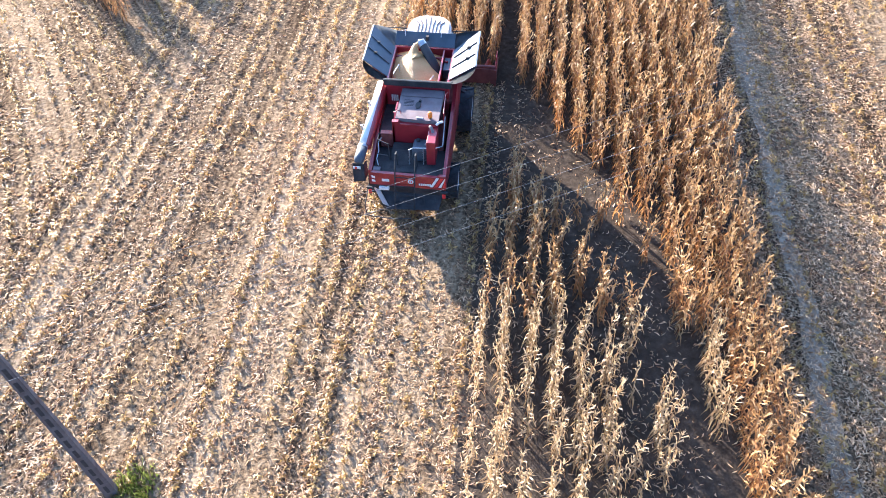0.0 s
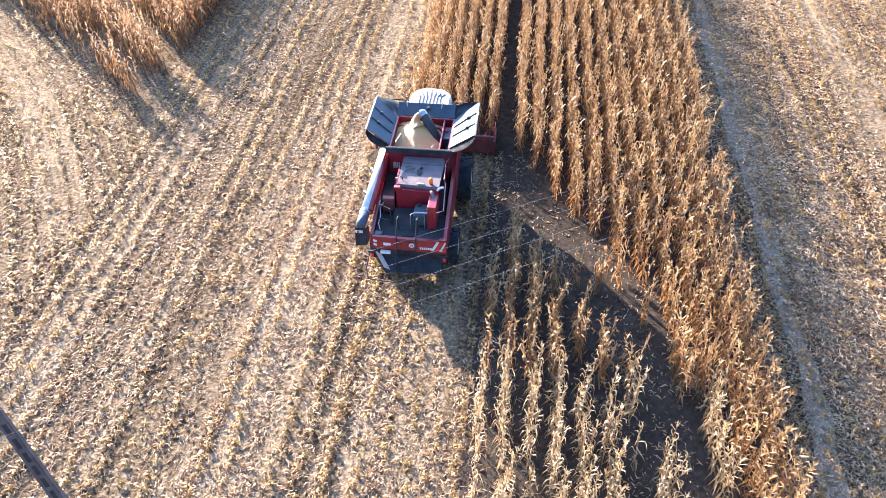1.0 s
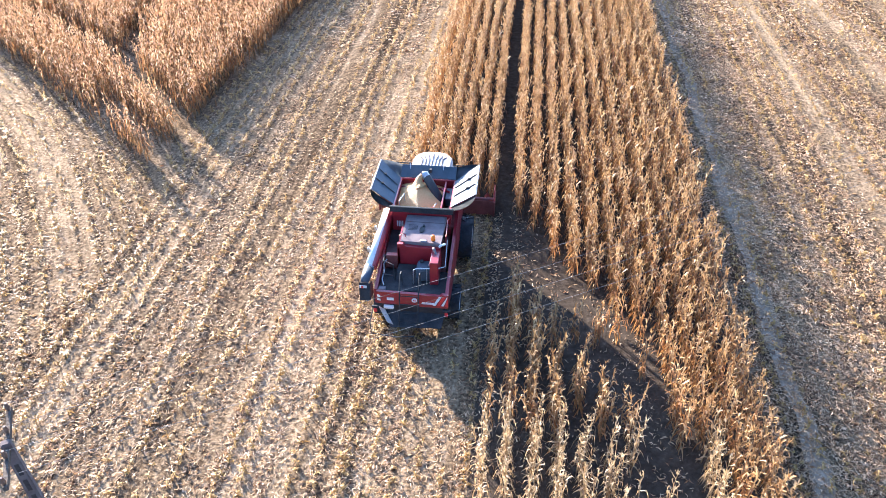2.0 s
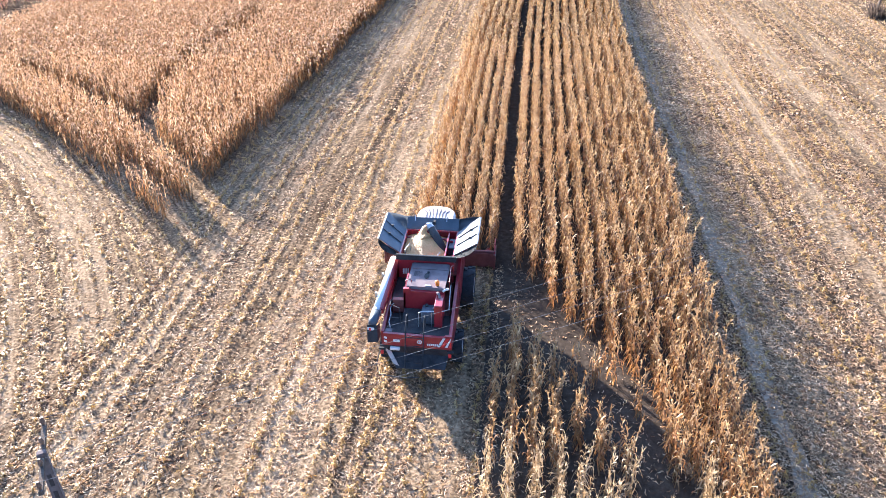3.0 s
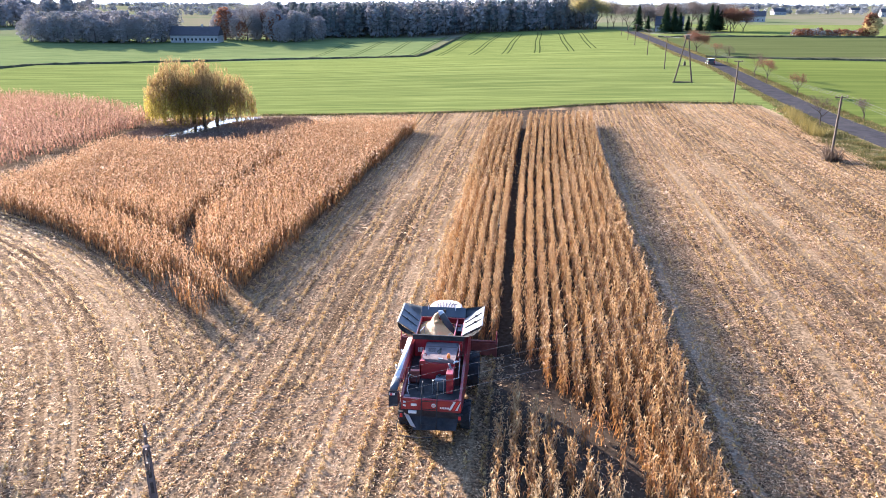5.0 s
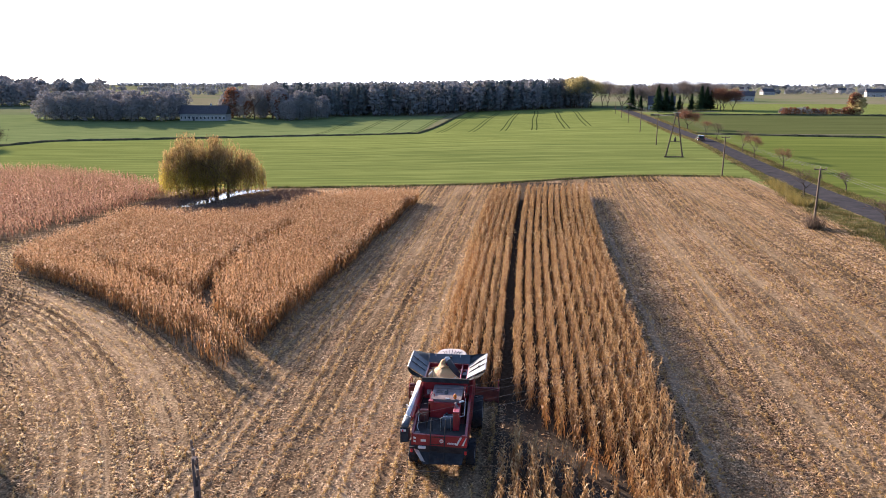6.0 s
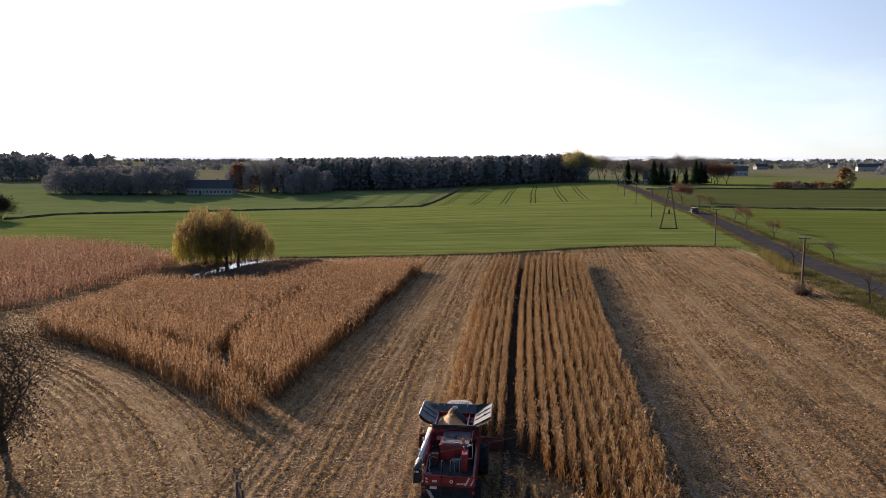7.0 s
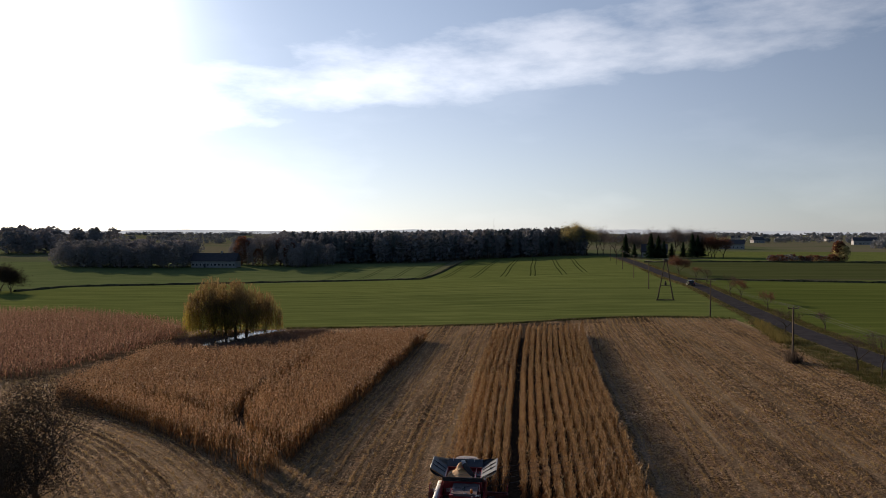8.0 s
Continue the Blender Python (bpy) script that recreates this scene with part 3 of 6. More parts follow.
# gaps between the headland rows along the block's front edge, and one missing row running into it
LANES = [([(-18.0, 30.2), (-20.2, 32.4), (-23.0, 34.9), (-25.0, 36.8)], 0.45), ([(-17.6, 33.2), (-20.6, 36.2), (-23.6, 39.3), (-26.6, 43.0)], 0.60),
         ([(-26.6, 43.0), (-33.6, 48.4), (-43.0, 54.6)], 0.75), ([(-26.8, 42.6), (-28.4, 48.5), (-29.4, 57.5), (-28.8, 66.0), (-28.6, 76.0)], 0.55)]
block = block_places(BLOCK_NEAR, 0.20, [(-26.9, 44.2, 1.1, 2.0)], LANES)
front = (block[:, 1] < 56)
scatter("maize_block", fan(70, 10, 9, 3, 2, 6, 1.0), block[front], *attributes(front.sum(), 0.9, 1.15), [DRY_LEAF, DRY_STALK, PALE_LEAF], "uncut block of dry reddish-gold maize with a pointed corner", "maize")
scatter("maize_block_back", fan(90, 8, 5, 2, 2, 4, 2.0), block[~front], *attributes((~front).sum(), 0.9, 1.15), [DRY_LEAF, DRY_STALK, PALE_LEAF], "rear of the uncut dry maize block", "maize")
MAUVE_LEAF = material("mauve_corn_leaf", [(0.2, (0.17, 0.078, 0.050)), (0.5, (0.31, 0.155, 0.100)), (0.8, (0.45, 0.265, 0.175))], scale=1.2, rough=0.78, vary="island", vary_by=0.22, through_light=0.42)
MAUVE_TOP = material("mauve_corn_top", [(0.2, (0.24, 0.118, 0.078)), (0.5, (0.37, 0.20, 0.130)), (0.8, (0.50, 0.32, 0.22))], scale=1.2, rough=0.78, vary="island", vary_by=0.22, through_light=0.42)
block = block_places(BLOCK_FAR, 0.95, [(-76, 107, 5.0, 2.0)])
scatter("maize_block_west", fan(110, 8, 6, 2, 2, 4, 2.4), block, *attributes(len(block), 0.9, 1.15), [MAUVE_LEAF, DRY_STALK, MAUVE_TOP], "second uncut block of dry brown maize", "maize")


# ---- stubble rows and litter ----
def stub_template(seed, shreds):
    r = random.Random(seed)
    h = r.uniform(0.12, 0.28)
    pieces = [("stalk",) + stalk_arrays(h, 0.022, 3, r.uniform(-0.05, 0.05))]
    for k in range(shreds):
        v, f = leaf_arrays(r.uniform(0.18, 0.42), r.uniform(0.03, 0.06), r.uniform(0.15, 0.45), r.uniform(0.2, 0.7), 2, r.uniform(0, 6.3), r.uniform(0.04, h), r.uniform(-1, 1), r)
        v[:, 2] = np.maximum(v[:, 2], 0.015)
        pieces.append(("leaf", v, f))
    return merged(pieces)


def stubble_places():
    r = random.Random(11)
    out = []
    tracks = (-13.6, -11.4, -9.35, -7.2)
    for x0 in np.arange(-17.4, -4.9, ROW):
        y = 1.0
        while y < field_end(x0) - 0.5:
            y += r.uniform(0.15, 0.30) if y < 60 else r.uniform(0.35, 0.6)
            out.append((row_x(x0, y) if x0 > -12 else x0, y))
    for x0 in STRIP_ROWS[:6]:
        y = 1.0
        while y < HEADER_Y - 1.0:
            y += r.uniform(0.16, 0.34)
            out.append((x0, y))
    for x0 in np.arange(9.9, 40.0, ROW):
        y = 4.0
        while y < field_end(x0) - 0.5:
            y += r.uniform(0.20, 0.45) if y < 60 else r.uniform(0.3, 0.6)
            out.append((row_x(x0, y), y))
    for radius in np.arange(26.0, 110.0, ROW):
        a = -0.6
        while a < 2.2:
            a += r.uniform(0.16, 0.34) / radius
            p = (WEST_C[0] + radius * math.cos(a), WEST_C[1] + radius * math.sin(a))
            if p[0] < -17.6 and p[0] > -72 and 2 < p[1] < 72:
                out.append(p)
    a = np.array(out)
    a += rng.normal(0, 0.075, a.shape)
    bad = inside(a[:, 0], a[:, 1], BLOCK_NEAR) | inside(a[:, 0], a[:, 1], BLOCK_FAR)
    patch = np.sin(a[:, 0] * 0.9 + 1.3 * np.sin(a[:, 1] * 0.13)) * np.sin(a[:, 1] * 0.21 + a[:, 0] * 0.33)
    bad |= rng.uniform(0, 1, len(a)) < np.clip(0.14 - 0.40 * patch - 0.30 * np.sin(2 * math.pi * row_of(a[:, 0], a[:, 1]) / 4.7 + 0.8 * np.sin(a[:, 1] * 0.05)), 0, 0.8)
    for tx in tracks:
        bad |= (np.abs(a[:, 0] - tx) < 0.28) & (a[:, 1] > -30)
    a = a[~bad & (a[:, 0] < 40.2)]
    return np.concatenate([a, ground_z(a[:, 0], a[:, 1])[:, None] + 0.02], 1)


stubs = stubble_places()
turn, size, tip = attributes(len(stubs), 0.8, 1.3, 0.2)
turn = rng.uniform(0, 2 * math.pi, len(stubs))
near = stubs[:, 1] < 48
for name, sel, kinds in (("stubble_rows", near, [stub_template(200 + k, 6) for k in range(10)]), ("stubble_rows_far", ~near, [stub_template(220 + k, 5) for k in range(6)])):
    scatter(name, kinds, stubs[sel], turn[sel], size[sel], tip[sel], [STUB, STUB, STUB], "rows of short golden maize stubble left after harvest", "stubble")


def litter(name, n, y0, y1, power, long_by, wide_by, label):
    """Husks and leaf shreds: bent slivers lying on the field, in lanes between the stubble rows."""
    y = y0 + rng.uniform(0, 1, n) ** power * (y1 - y0)
    half = 19 + np.maximum(0, y + 12) * 0.60
    x = -1 + rng.uniform(-1, 1, n) * half * 1.12
    u = row_of(x, y)
    lane = np.random.default_rng(4).uniform(0.1, 1.0, 400)
    phase = (0.5 - 0.5 * np.cos(2 * math.pi * (u - 0.15) / 0.78)) * lane[np.clip(((u + 140) / 0.78).astype(int), 0, 399)]
    dark = np.zeros(n, bool)
    for tx in (-43.0, -39.5, -34.0, -31.0, -26.2, -22.4, -18.6, -13.6, -11.0, -9.35, -8.0, -6.3, 14.5, 17.4, 22.3, 25.0, 29.0):
        dark |= (np.abs(u - tx + 0.15 * np.sin(y * 0.2)) < 0.26) & (rng.uniform(0, 1, n) < 0.7)
    clump = np.sin(x * 1.7 + 2 * np.sin(y * 0.9)) * np.sin(y * 1.3 + 1.5 * np.sin(x * 0.8))
    chance = (0.12 + 0.86 * phase + 0.16 * clump) * (0.80 + np.where(x > 9, 0.74, 0.34) * np.sin(2 * math.pi * u / 4.7 + 0.8 * np.sin(y * 0.05)))
    chance = np.where(x < -17.6, 0.55 * chance, np.where(x > 15.5, 1.7 * chance, chance))      # thin on the headland, thick in the eastern windrows
    chance = np.where((x > 9.3) & (x < 15.5), np.maximum(chance, 0.68), chance)      # thick litter beside the standing strip
    ok = ~dark & (rng.uniform(0, 1, n) < chance) & (x < 44 - 0.05 * np.maximum(0, 121 - y)) & ~inside(x, y, BLOCK_NEAR) & ~inside(x, y, BLOCK_FAR)
    ok &= ~((x > -0.2) & (x < 9.2) & (y > 1) & (rng.uniform(0, 1, n) < np.where(y < 27, 0.80, 0.93))) & (y < 118)
    ok &= ~((x > -5) & (x < 0) & (y > 27))
    ok &= ~((np.abs(x - 10.55 - 0.018 * (y - 29)) < 0.34) & (rng.uniform(0, 1, n) < 0.3))
    x, y = x[ok], y[ok]
    n = len(x)
    a = rng.uniform(0, 2 * math.pi, n)
    long = rng.uniform(*long_by, n)
    wide = rng.uniform(*wide_by, n)
    z = ground_z(x, y) + 0.034 + rng.uniform(0, 0.025, n)
    c, s = np.cos(a), np.sin(a)
    bend = rng.normal(0, 0.25, n) * long
    curl = rng.uniform(-0.005, 0.035, n)
    tip = rng.uniform(-0.005, 0.06, n)
    roll = rng.normal(0, 0.8, n) * wide
    mx, my = x + 0.45 * long * c - bend * s, y + 0.45 * long * s + bend * c
    v = np.stack([np.stack([x, y, z], 1), np.stack([mx + wide * s, my - wide * c, z + curl + roll], 1),
                  np.stack([mx - wide * s, my + wide * c, z + curl - roll], 1), np.stack([x + long * c, y + long * s, z + tip], 1)], 1).reshape(-1, 3)
    k = 4 * np.arange(n)[:, None]
    f = np.concatenate([k + [[0, 1, 2]], k + [[2, 1, 3]]], 1).reshape(-1, 3)
    tagged(new(name, tri_mesh(name, v, f, [LITTER])), label, "straw", kind="stuff")


litter("straw_litter", 1120000, 5, 46, 1.1, (0.08, 0.28), (0.008, 0.023), "pale dry husks and leaf shreds lying on the field")
litter("straw_litter_behind", 50000, -26, 5, 0.8, (0.12, 0.34), (0.012, 0.034), "pale dry husks lying on the near end of the field")
litter("straw_litter_far", 900000, 46, 118, 1.1, (0.12, 0.34), (0.020, 0.045), "pale dry husks lying on the far part of the field")


# ---- single maize plants nearest the eye ----
def maize_plant(seed):
    """One plant with stalk, leaves, ear and tassel as its parts."""
    pieces = maize_pieces(seed, 14, 4, 5, 8, 0.66)
    plant = thing("maize_plant", pose(0, 0, 0), "dry pale maize plant with drooping leaves still standing in its row", "maize plant", "standing maize plants")
    for name, v, f in pieces:
        ob = new(name, tri_mesh(name, v, f, [DRY_STALK if name == "stalk" else PLANT_LEAF]))
        ob.parent = plant
    return plant


PLANT_LEAF = material("dry_plant_leaf", [(0.2, (0.20, 0.12, 0.055)), (0.5, (0.375, 0.255, 0.13)), (0.8, (0.54, 0.41, 0.255))], scale=1.5, rough=0.55, vary="object", vary_by=0.2, through_light=0.42)
PLANT_KINDS = [maize_plant(300 + k) for k in range(8)]
spots = random.Random(5)
spots.shuffle(NEAR_PLANTS)
for k, (px, py, pz) in enumerate(NEAR_PLANTS[:290]):
    place = pose(px, py, pz, spots.gauss(0, 4), spots.gauss(0, 4), spots.gauss(0, 22) + 180 * spots.randint(0, 1))
    if k < 8:
        PLANT_KINDS[k].matrix_world = place
    else:
        copy_thing(PLANT_KINDS[k % 8], place)


# ---- combine harvester ----
RED_PAINT = material("red_paint", [(0.25, (0.16, 0.008, 0.014)), (0.6, (0.25, 0.013, 0.021)), (0.85, (0.30, 0.045, 0.042))], scale=1.6, rough=0.38, vary="object", vary_by=0.05, coat=0.25, fine=(30, 0.15))
DARK_RED = material("dusty_dark_red", [(0.3, (0.09, 0.014, 0.014)), (0.7, (0.19, 0.055, 0.045))], scale=2.5, rough=0.55, vary="object", vary_by=0.05, fine=(25, 0.2))
STEEL_BLUE = material("blue_grey_panel", [(0.3, (0.032, 0.043, 0.058)), (0.7, (0.060, 0.075, 0.095))], scale=1.5, rough=0.6, vary="object", vary_by=0.04, fine=(20, 0.2))
DARK_RUBBER = material("black_rubber", [(0.3, (0.018, 0.019, 0.021)), (0.7, (0.045, 0.046, 0.050))], scale=3.0, rough=0.8, vary="object", vary_by=0.05, fine=(30, 0.2))
DECK_GREY = material("dusty_grey_deck", [(0.3, (0.13, 0.102, 0.106)), (0.7, (0.205, 0.168, 0.170))], scale=1.8, rough=0.85, vary="object", vary_by=0.04, fine=(25, 0.2))
FLOOR_GREY = material("dark_grey_platform", [(0.3, (0.022, 0.020, 0.022)), (0.7, (0.056, 0.050, 0.050))], scale=2.0, rough=0.82, vary="object", vary_by=0.05, fine=(25, 0.25))
PALE_ROOF = material("dusty_pale_roof", [(0.3, (0.30, 0.25, 0.225)), (0.7, (0.42, 0.36, 0.325))], scale=2.0, rough=0.5, vary="object", vary_by=0.03, fine=(30, 0.15))
WHITE_PAINT = material("white_paint", [(0.3, (0.55, 0.53, 0.51)), (0.7, (0.70, 0.68, 0.66))], scale=2.0, rough=0.4, vary="object", vary_by=0.03)
GRAIN = material("maize_grain", [(0.3, (0.48, 0.23, 0.075)), (0.55, (0.60, 0.32, 0.12)), (0.8, (0.68, 0.42, 0.19))], scale=60.0, rough=0.65, bump=0.6, bump_scale=90.0, fine=(2.5, 0.3))
BARE_STEEL = material("worn_steel", [(0.3, (0.30, 0.30, 0.31)), (0.7, (0.55, 0.55, 0.56))], scale=5.0, rough=0.4, metal=0.8, vary="object", vary_by=0.05, fine=(40, 0.3))
BEACON = material("orange_beacon", [(0.3, (0.75, 0.18, 0.02)), (0.7, (0.85, 0.25, 0.03))], scale=4.0, rough=0.25, vary="object", vary_by=0.02)
GLASS = material("tinted_glass", [(0.3, (0.015, 0.020, 0.022)), (0.7, (0.025, 0.030, 0.033))], scale=1.0, rough=0.06, vary="object", vary_by=0.01)
MARK_RED = material("red_marking", [(0.3, (0.50, 0.02, 0.02)), (0.7, (0.60, 0.03, 0.03))], scale=3.0, rough=0.5, vary="object", vary_by=0.02)


def wheel(name, parent, x, y, radius, width, out):
    """A tractor wheel: lugged tyre, steel rim with a dished disc. out: +1 or -1, the side that faces away."""
    bm = bmesh.new()
    n = 36
    prof = [(0.58, -0.42), (0.80, -0.5), (0.93, -0.48), (0.97, -0.3), (0.97, 0.3), (0.93, 0.48), (0.80, 0.5), (0.58, 0.42)]
    rings = []
    for k in range(n):
        a = 2 * math.pi * k / n
        rings.append([bm.verts.new((x + w * width, y + radius * r * math.cos(a), radius + radius * r * math.sin(a))) for r, w in prof])
    for k in range(n):
        p, q = rings[k], rings[(k + 1) % n]
        for j in range(len(prof) - 1):
            bm.faces.new((p[j], p[j + 1], q[j + 1], q[j]))
    tyre = part("wheel", bm, DARK_RUBBER, parent, "large lugged black tyre on a pale rim")
    for k in range(22):
        a = 2 * math.pi * (k + 0.25 * (k % 2)) / 22
        side = 1 if k % 2 else -1
        bm = bmesh.new()
        for v in bmesh.ops.create_cube(bm, size=1)["verts"]:
            c = Vector((v.co.x * width * 0.56, v.co.y * 0.075, v.co.z * 0.075))
            c = Matrix.Rotation(0.6 * side, 3, 'Z') @ c
            c = Vector((c.x + side * width * 0.24, c.y, c.z + radius * 0.985))
            c = Matrix.Rotation(a, 3, 'X') @ c
            v.co = Vector((x + c.x, y + c.y, radius + c.z))
        part("lug", bm, DARK_RUBBER, tyre)
    bm = bmesh.new()
    rings = []
    for k in range(n):
        a = 2 * math.pi * k / n
        rings.append([bm.verts.new((x + out * w * width, y + radius * r * math.cos(a), radius + radius * r * math.sin(a)))
                      for r, w in [(0.60, 0.44), (0.55, 0.42), (0.50, 0.15), (0.28, 0.22), (0.24, 0.30), (0.02, 0.30)]])
    for k in range(n):
        p, q = rings[k], rings[(k + 1) % n]
        for j in range(5):
            bm.faces.new((p[j], p[j + 1], q[j + 1], q[j]))
    bmesh.ops.recalc_face_normals(bm, faces=bm.faces)
    part("rim", bm, WHITE_PAINT, tyre, "pale steel rim", smooth=True)
    return tyre


def slab(corners, thick):
    """A panel: four corners and a thickness along its normal."""
    bm = bmesh.new()
    c = [Vector(p) for p in corners]
    nrm = (c[1] - c[0]).cross(c[-1] - c[0]).normalized() * thick
    lo, hi = [bm.verts.new(p) for p in c], [bm.verts.new(p + nrm) for p in c]
    bm.faces.new(lo[::-1])
    bm.faces.new(hi)
    k = len(c)
    for j in range(k):
        bm.faces.new((lo[j], lo[(j + 1) % k], hi[(j + 1) % k], hi[j]))
    bmesh.ops.recalc_face_normals(bm, faces=bm.faces)
    bmesh.ops.bevel(bm, geom=list(bm.edges), offset=min(0.012, thick * 0.3), segments=1, affect='EDGES')
    return bm


def arc_sheet(rows, thick=0.02):
    """A bent sheet from rows of points."""
    bm = bmesh.new()
    grid = [[bm.verts.new(p) for p in row] for row in rows]
    for a, b in zip(grid, grid[1:]):
        for k in range(len(a) - 1):
            bm.faces.new((a[k], a[k + 1], b[k + 1], b[k]))
    bmesh.ops.solidify(bm, geom=list(bm.faces), thickness=thick)
    return bm


def combine_harvester(x, y):
    c = thing("combine_harvester", pose(x, y, gz(x, y) + 0.03), "dusty red combine harvester with open grain tank cutting dry maize", "combine harvester")
    # body and hood
    part("lower_body", prism([(-1.9, 1.25), (-1.2, 0.85), (3.2, 0.85), (4.1, 1.35), (4.1, 2.7), (-1.9, 1.9)], "x", (-1.15, 1.15)), DARK_RED, c)
    for s in (-1, 1):
        o, i = (1.42, 1.30) if s > 0 else (1.34, 1.22)
        side = part("side_panel", prism([(-2.30, 1.72), (-2.30, 2.38), (-0.9, 2.72), (0.9, 3.12), (2.0, 3.42), (4.0, 3.42), (4.0, 1.35), (1.0, 1.30), (-1.2, 1.40)],
                                        "x", (s * i, s * o) if s > 0 else (-o, -i)), RED_PAINT, c, "long sloping red side panel with dust")
        bm = bmesh.new()
        for yy in (-0.6, 1.0, 2.4):
            add_box(bm, s * o - 0.01, s * o + 0.01, yy - 0.012, yy + 0.012, 1.5, 2.5 + 0.2 * yy)
        part("panel_seam", bm, DARK_RED, side)
    part("hood_step", prism([(0.95, 3.12), (2.0, 3.42), (2.0, 3.30), (0.95, 3.0)], "x", (0.98, 1.31)), DARK_RED, c)
    # rear panel with its markings
    rear = part("rear_panel", prism([(-1.25, 1.80), (1.42, 1.74), (1.42, 2.38), (1.18, 2.38), (1.10, 2.30), (-1.25, 2.36)], "y", (-2.40, -2.28)), RED_PAINT, c, "red rear panel with white and red markings")
    for k in range(4):
        x0 = 0.86 + 0.15 * k
        w = part("reflective_stripe", prism([(x0, 1.86), (x0 + 0.10, 1.86), (min(x0 + 0.32, 1.41), 2.30), (min(x0 + 0.22, 1.40), 2.30)], "y", (-2.412, -2.402)), WHITE_PAINT if k % 2 == 0 else MARK_RED, rear)
    part("marking_plate", box(-0.86, -0.60, -2.412, -2.402, 1.98, 2.10), WHITE_PAINT, rear, "small white marking plate")
    for k in range(2):
        part("reflective_stripe", prism([(-1.22, 1.95 + 0.18 * k), (-1.10, 1.92 + 0.18 * k), (-1.10, 2.01 + 0.18 * k), (-1.22, 2.05 + 0.18 * k)], "y", (-2.412, -2.402)), WHITE_PAINT, rear)
    part("white_light_unit", box(-0.98, -0.60, -2.52, -2.40, 1.64, 1.76, 0.03), WHITE_PAINT, rear, "pale rear lamp unit")
    disc = bmesh.new()
    bmesh.ops.create_cone(disc, cap_ends=True, segments=24, radius1=0.10, radius2=0.10, depth=0.012)
    bmesh.ops.transform(disc, matrix=pose(0.17, -2.408, 2.05, 90), verts=disc.verts)
    disc = part("round_sticker", disc, WHITE_PAINT, rear, "round white sticker")
    part("sticker_mark", box(0.125, 0.160, -2.418, -2.413, 2.01, 2.09), MARK_RED, disc)
    part("sticker_mark", box(0.180, 0.215, -2.418, -2.413, 2.01, 2.09), MARK_RED, disc)
    for k in range(6):
        part("lettering_bar", box(0.46 + 0.075 * k, 0.515 + 0.075 * k, -2.412, -2.402, 1.90, 1.99), WHITE_PAINT, rear)
    # decks
    deck = part("engine_deck", prism([(-0.56, -0.72), (0.98, -0.78), (1.02, 1.02), (-0.56, 1.02)], "z", (3.36, 3.50)), DECK_GREY, c, "dusty grey engine deck with an oval opening")
    # the opening is a black disc on the deck, its inner shade painted
    bmesh_hole = bmesh.new()
    bmesh.ops.create_cone(bmesh_hole, cap_ends=True, segments=24, radius1=0.10, radius2=0.10, depth=0.02)
    bmesh.ops.transform(bmesh_hole, matrix=pose(0.16, 0.06, 3.511) @ Matrix.Diagonal((1, 2.0, 1, 1)), verts=bmesh_hole.verts)
    part("air_intake", bmesh_hole, DARK_RUBBER, deck, "dark oval disc for the intake opening")
    part("intake_knob", tube([(0.20, 0.30, 3.50), (0.20, 0.30, 3.56)], 0.05, 10), DARK_RUBBER, deck)
    part("deck_plate", box(-0.50, 0.96, 0.55, 1.00, 3.503, 3.53, 0.01), DECK_GREY, deck)
    for k in range(5):
        part("deck_groove", box(-0.38, -0.02, 0.02 + 0.08 * k, 0.04 + 0.08 * k, 3.502, 3.508), FLOOR_GREY, deck)
    part("latch", box(0.18, 0.42, -0.70, -0.62, 3.503, 3.54, 0.01), BARE_STEEL, deck)
    part("left_well", box(-1.20, -0.60, -0.70, 1.05, 2.62, 2.72), FLOOR_GREY, c)
    mesh_guard = bmesh.new()
    for k in range(4):
        add_box(mesh_guard, -0.98 + 0.07 * k, -0.94 + 0.07 * k, 0.98, 1.02, 2.95, 3.20)
    part("pale_guard", mesh_guard, WHITE_PAINT, c, "small pale slotted guard")
    part("bulkhead", prism([(-0.66, 2.3), (0.98, 2.3), (0.98, 3.36), (0.3, 3.36), (-0.36, 3.38), (-0.44, 3.48), (-0.66, 3.46)], "y", (-0.90, -0.76)), RED_PAINT, c, "red engine bulkhead")
    part("bulkhead_side", prism([(-0.90, 2.4), (-0.90, 3.30), (-0.2, 3.50), (0.2, 3.50), (0.2, 2.4)], "x", (-0.64, -0.58)), RED_PAINT, c)
    part("bulkhead_box", box(-1.10, -0.66, -0.95, -0.75, 2.35, 2.95, 0.03), DARK_RED, c)
    part("handle_loop", tube([(-0.62, -0.55, 3.46), (-0.62, -0.55, 3.62), (-0.50, -0.50, 3.68), (-0.40, -0.45, 3.60), (-0.40, -0.45, 3.46)], 0.018, 6), RED_PAINT, c)
    part("rear_platform", prism([(-1.20, -2.27), (1.28, -2.27), (1.28, -0.92), (-1.20, -0.92)], "z", (2.20, 2.28)), FLOOR_GREY, c, "dark dusty rear service platform")
    part("platform_hatch", box(-0.25, 0.32, -2.20, -1.90, 2.282, 2.31, 0.01), DARK_RUBBER, c)
    part("platform_cover", prism([(-2.0, 2.28), (-1.65, 2.30), (-1.35, 2.55), (-0.95, 2.58), (-0.95, 2.28)], "x", (-0.62, 0.2)), FLOOR_GREY, c)
    part("fuel_tank", box(0.12, 0.68, -1.60, -1.00, 2.28, 2.88, 0.12), STEEL_BLUE, c, "rounded grey tank")
    part("tank_cap", tube([(0.30, -1.15, 2.86), (0.30, -1.15, 2.95)], 0.07, 12), DARK_RUBBER, c)
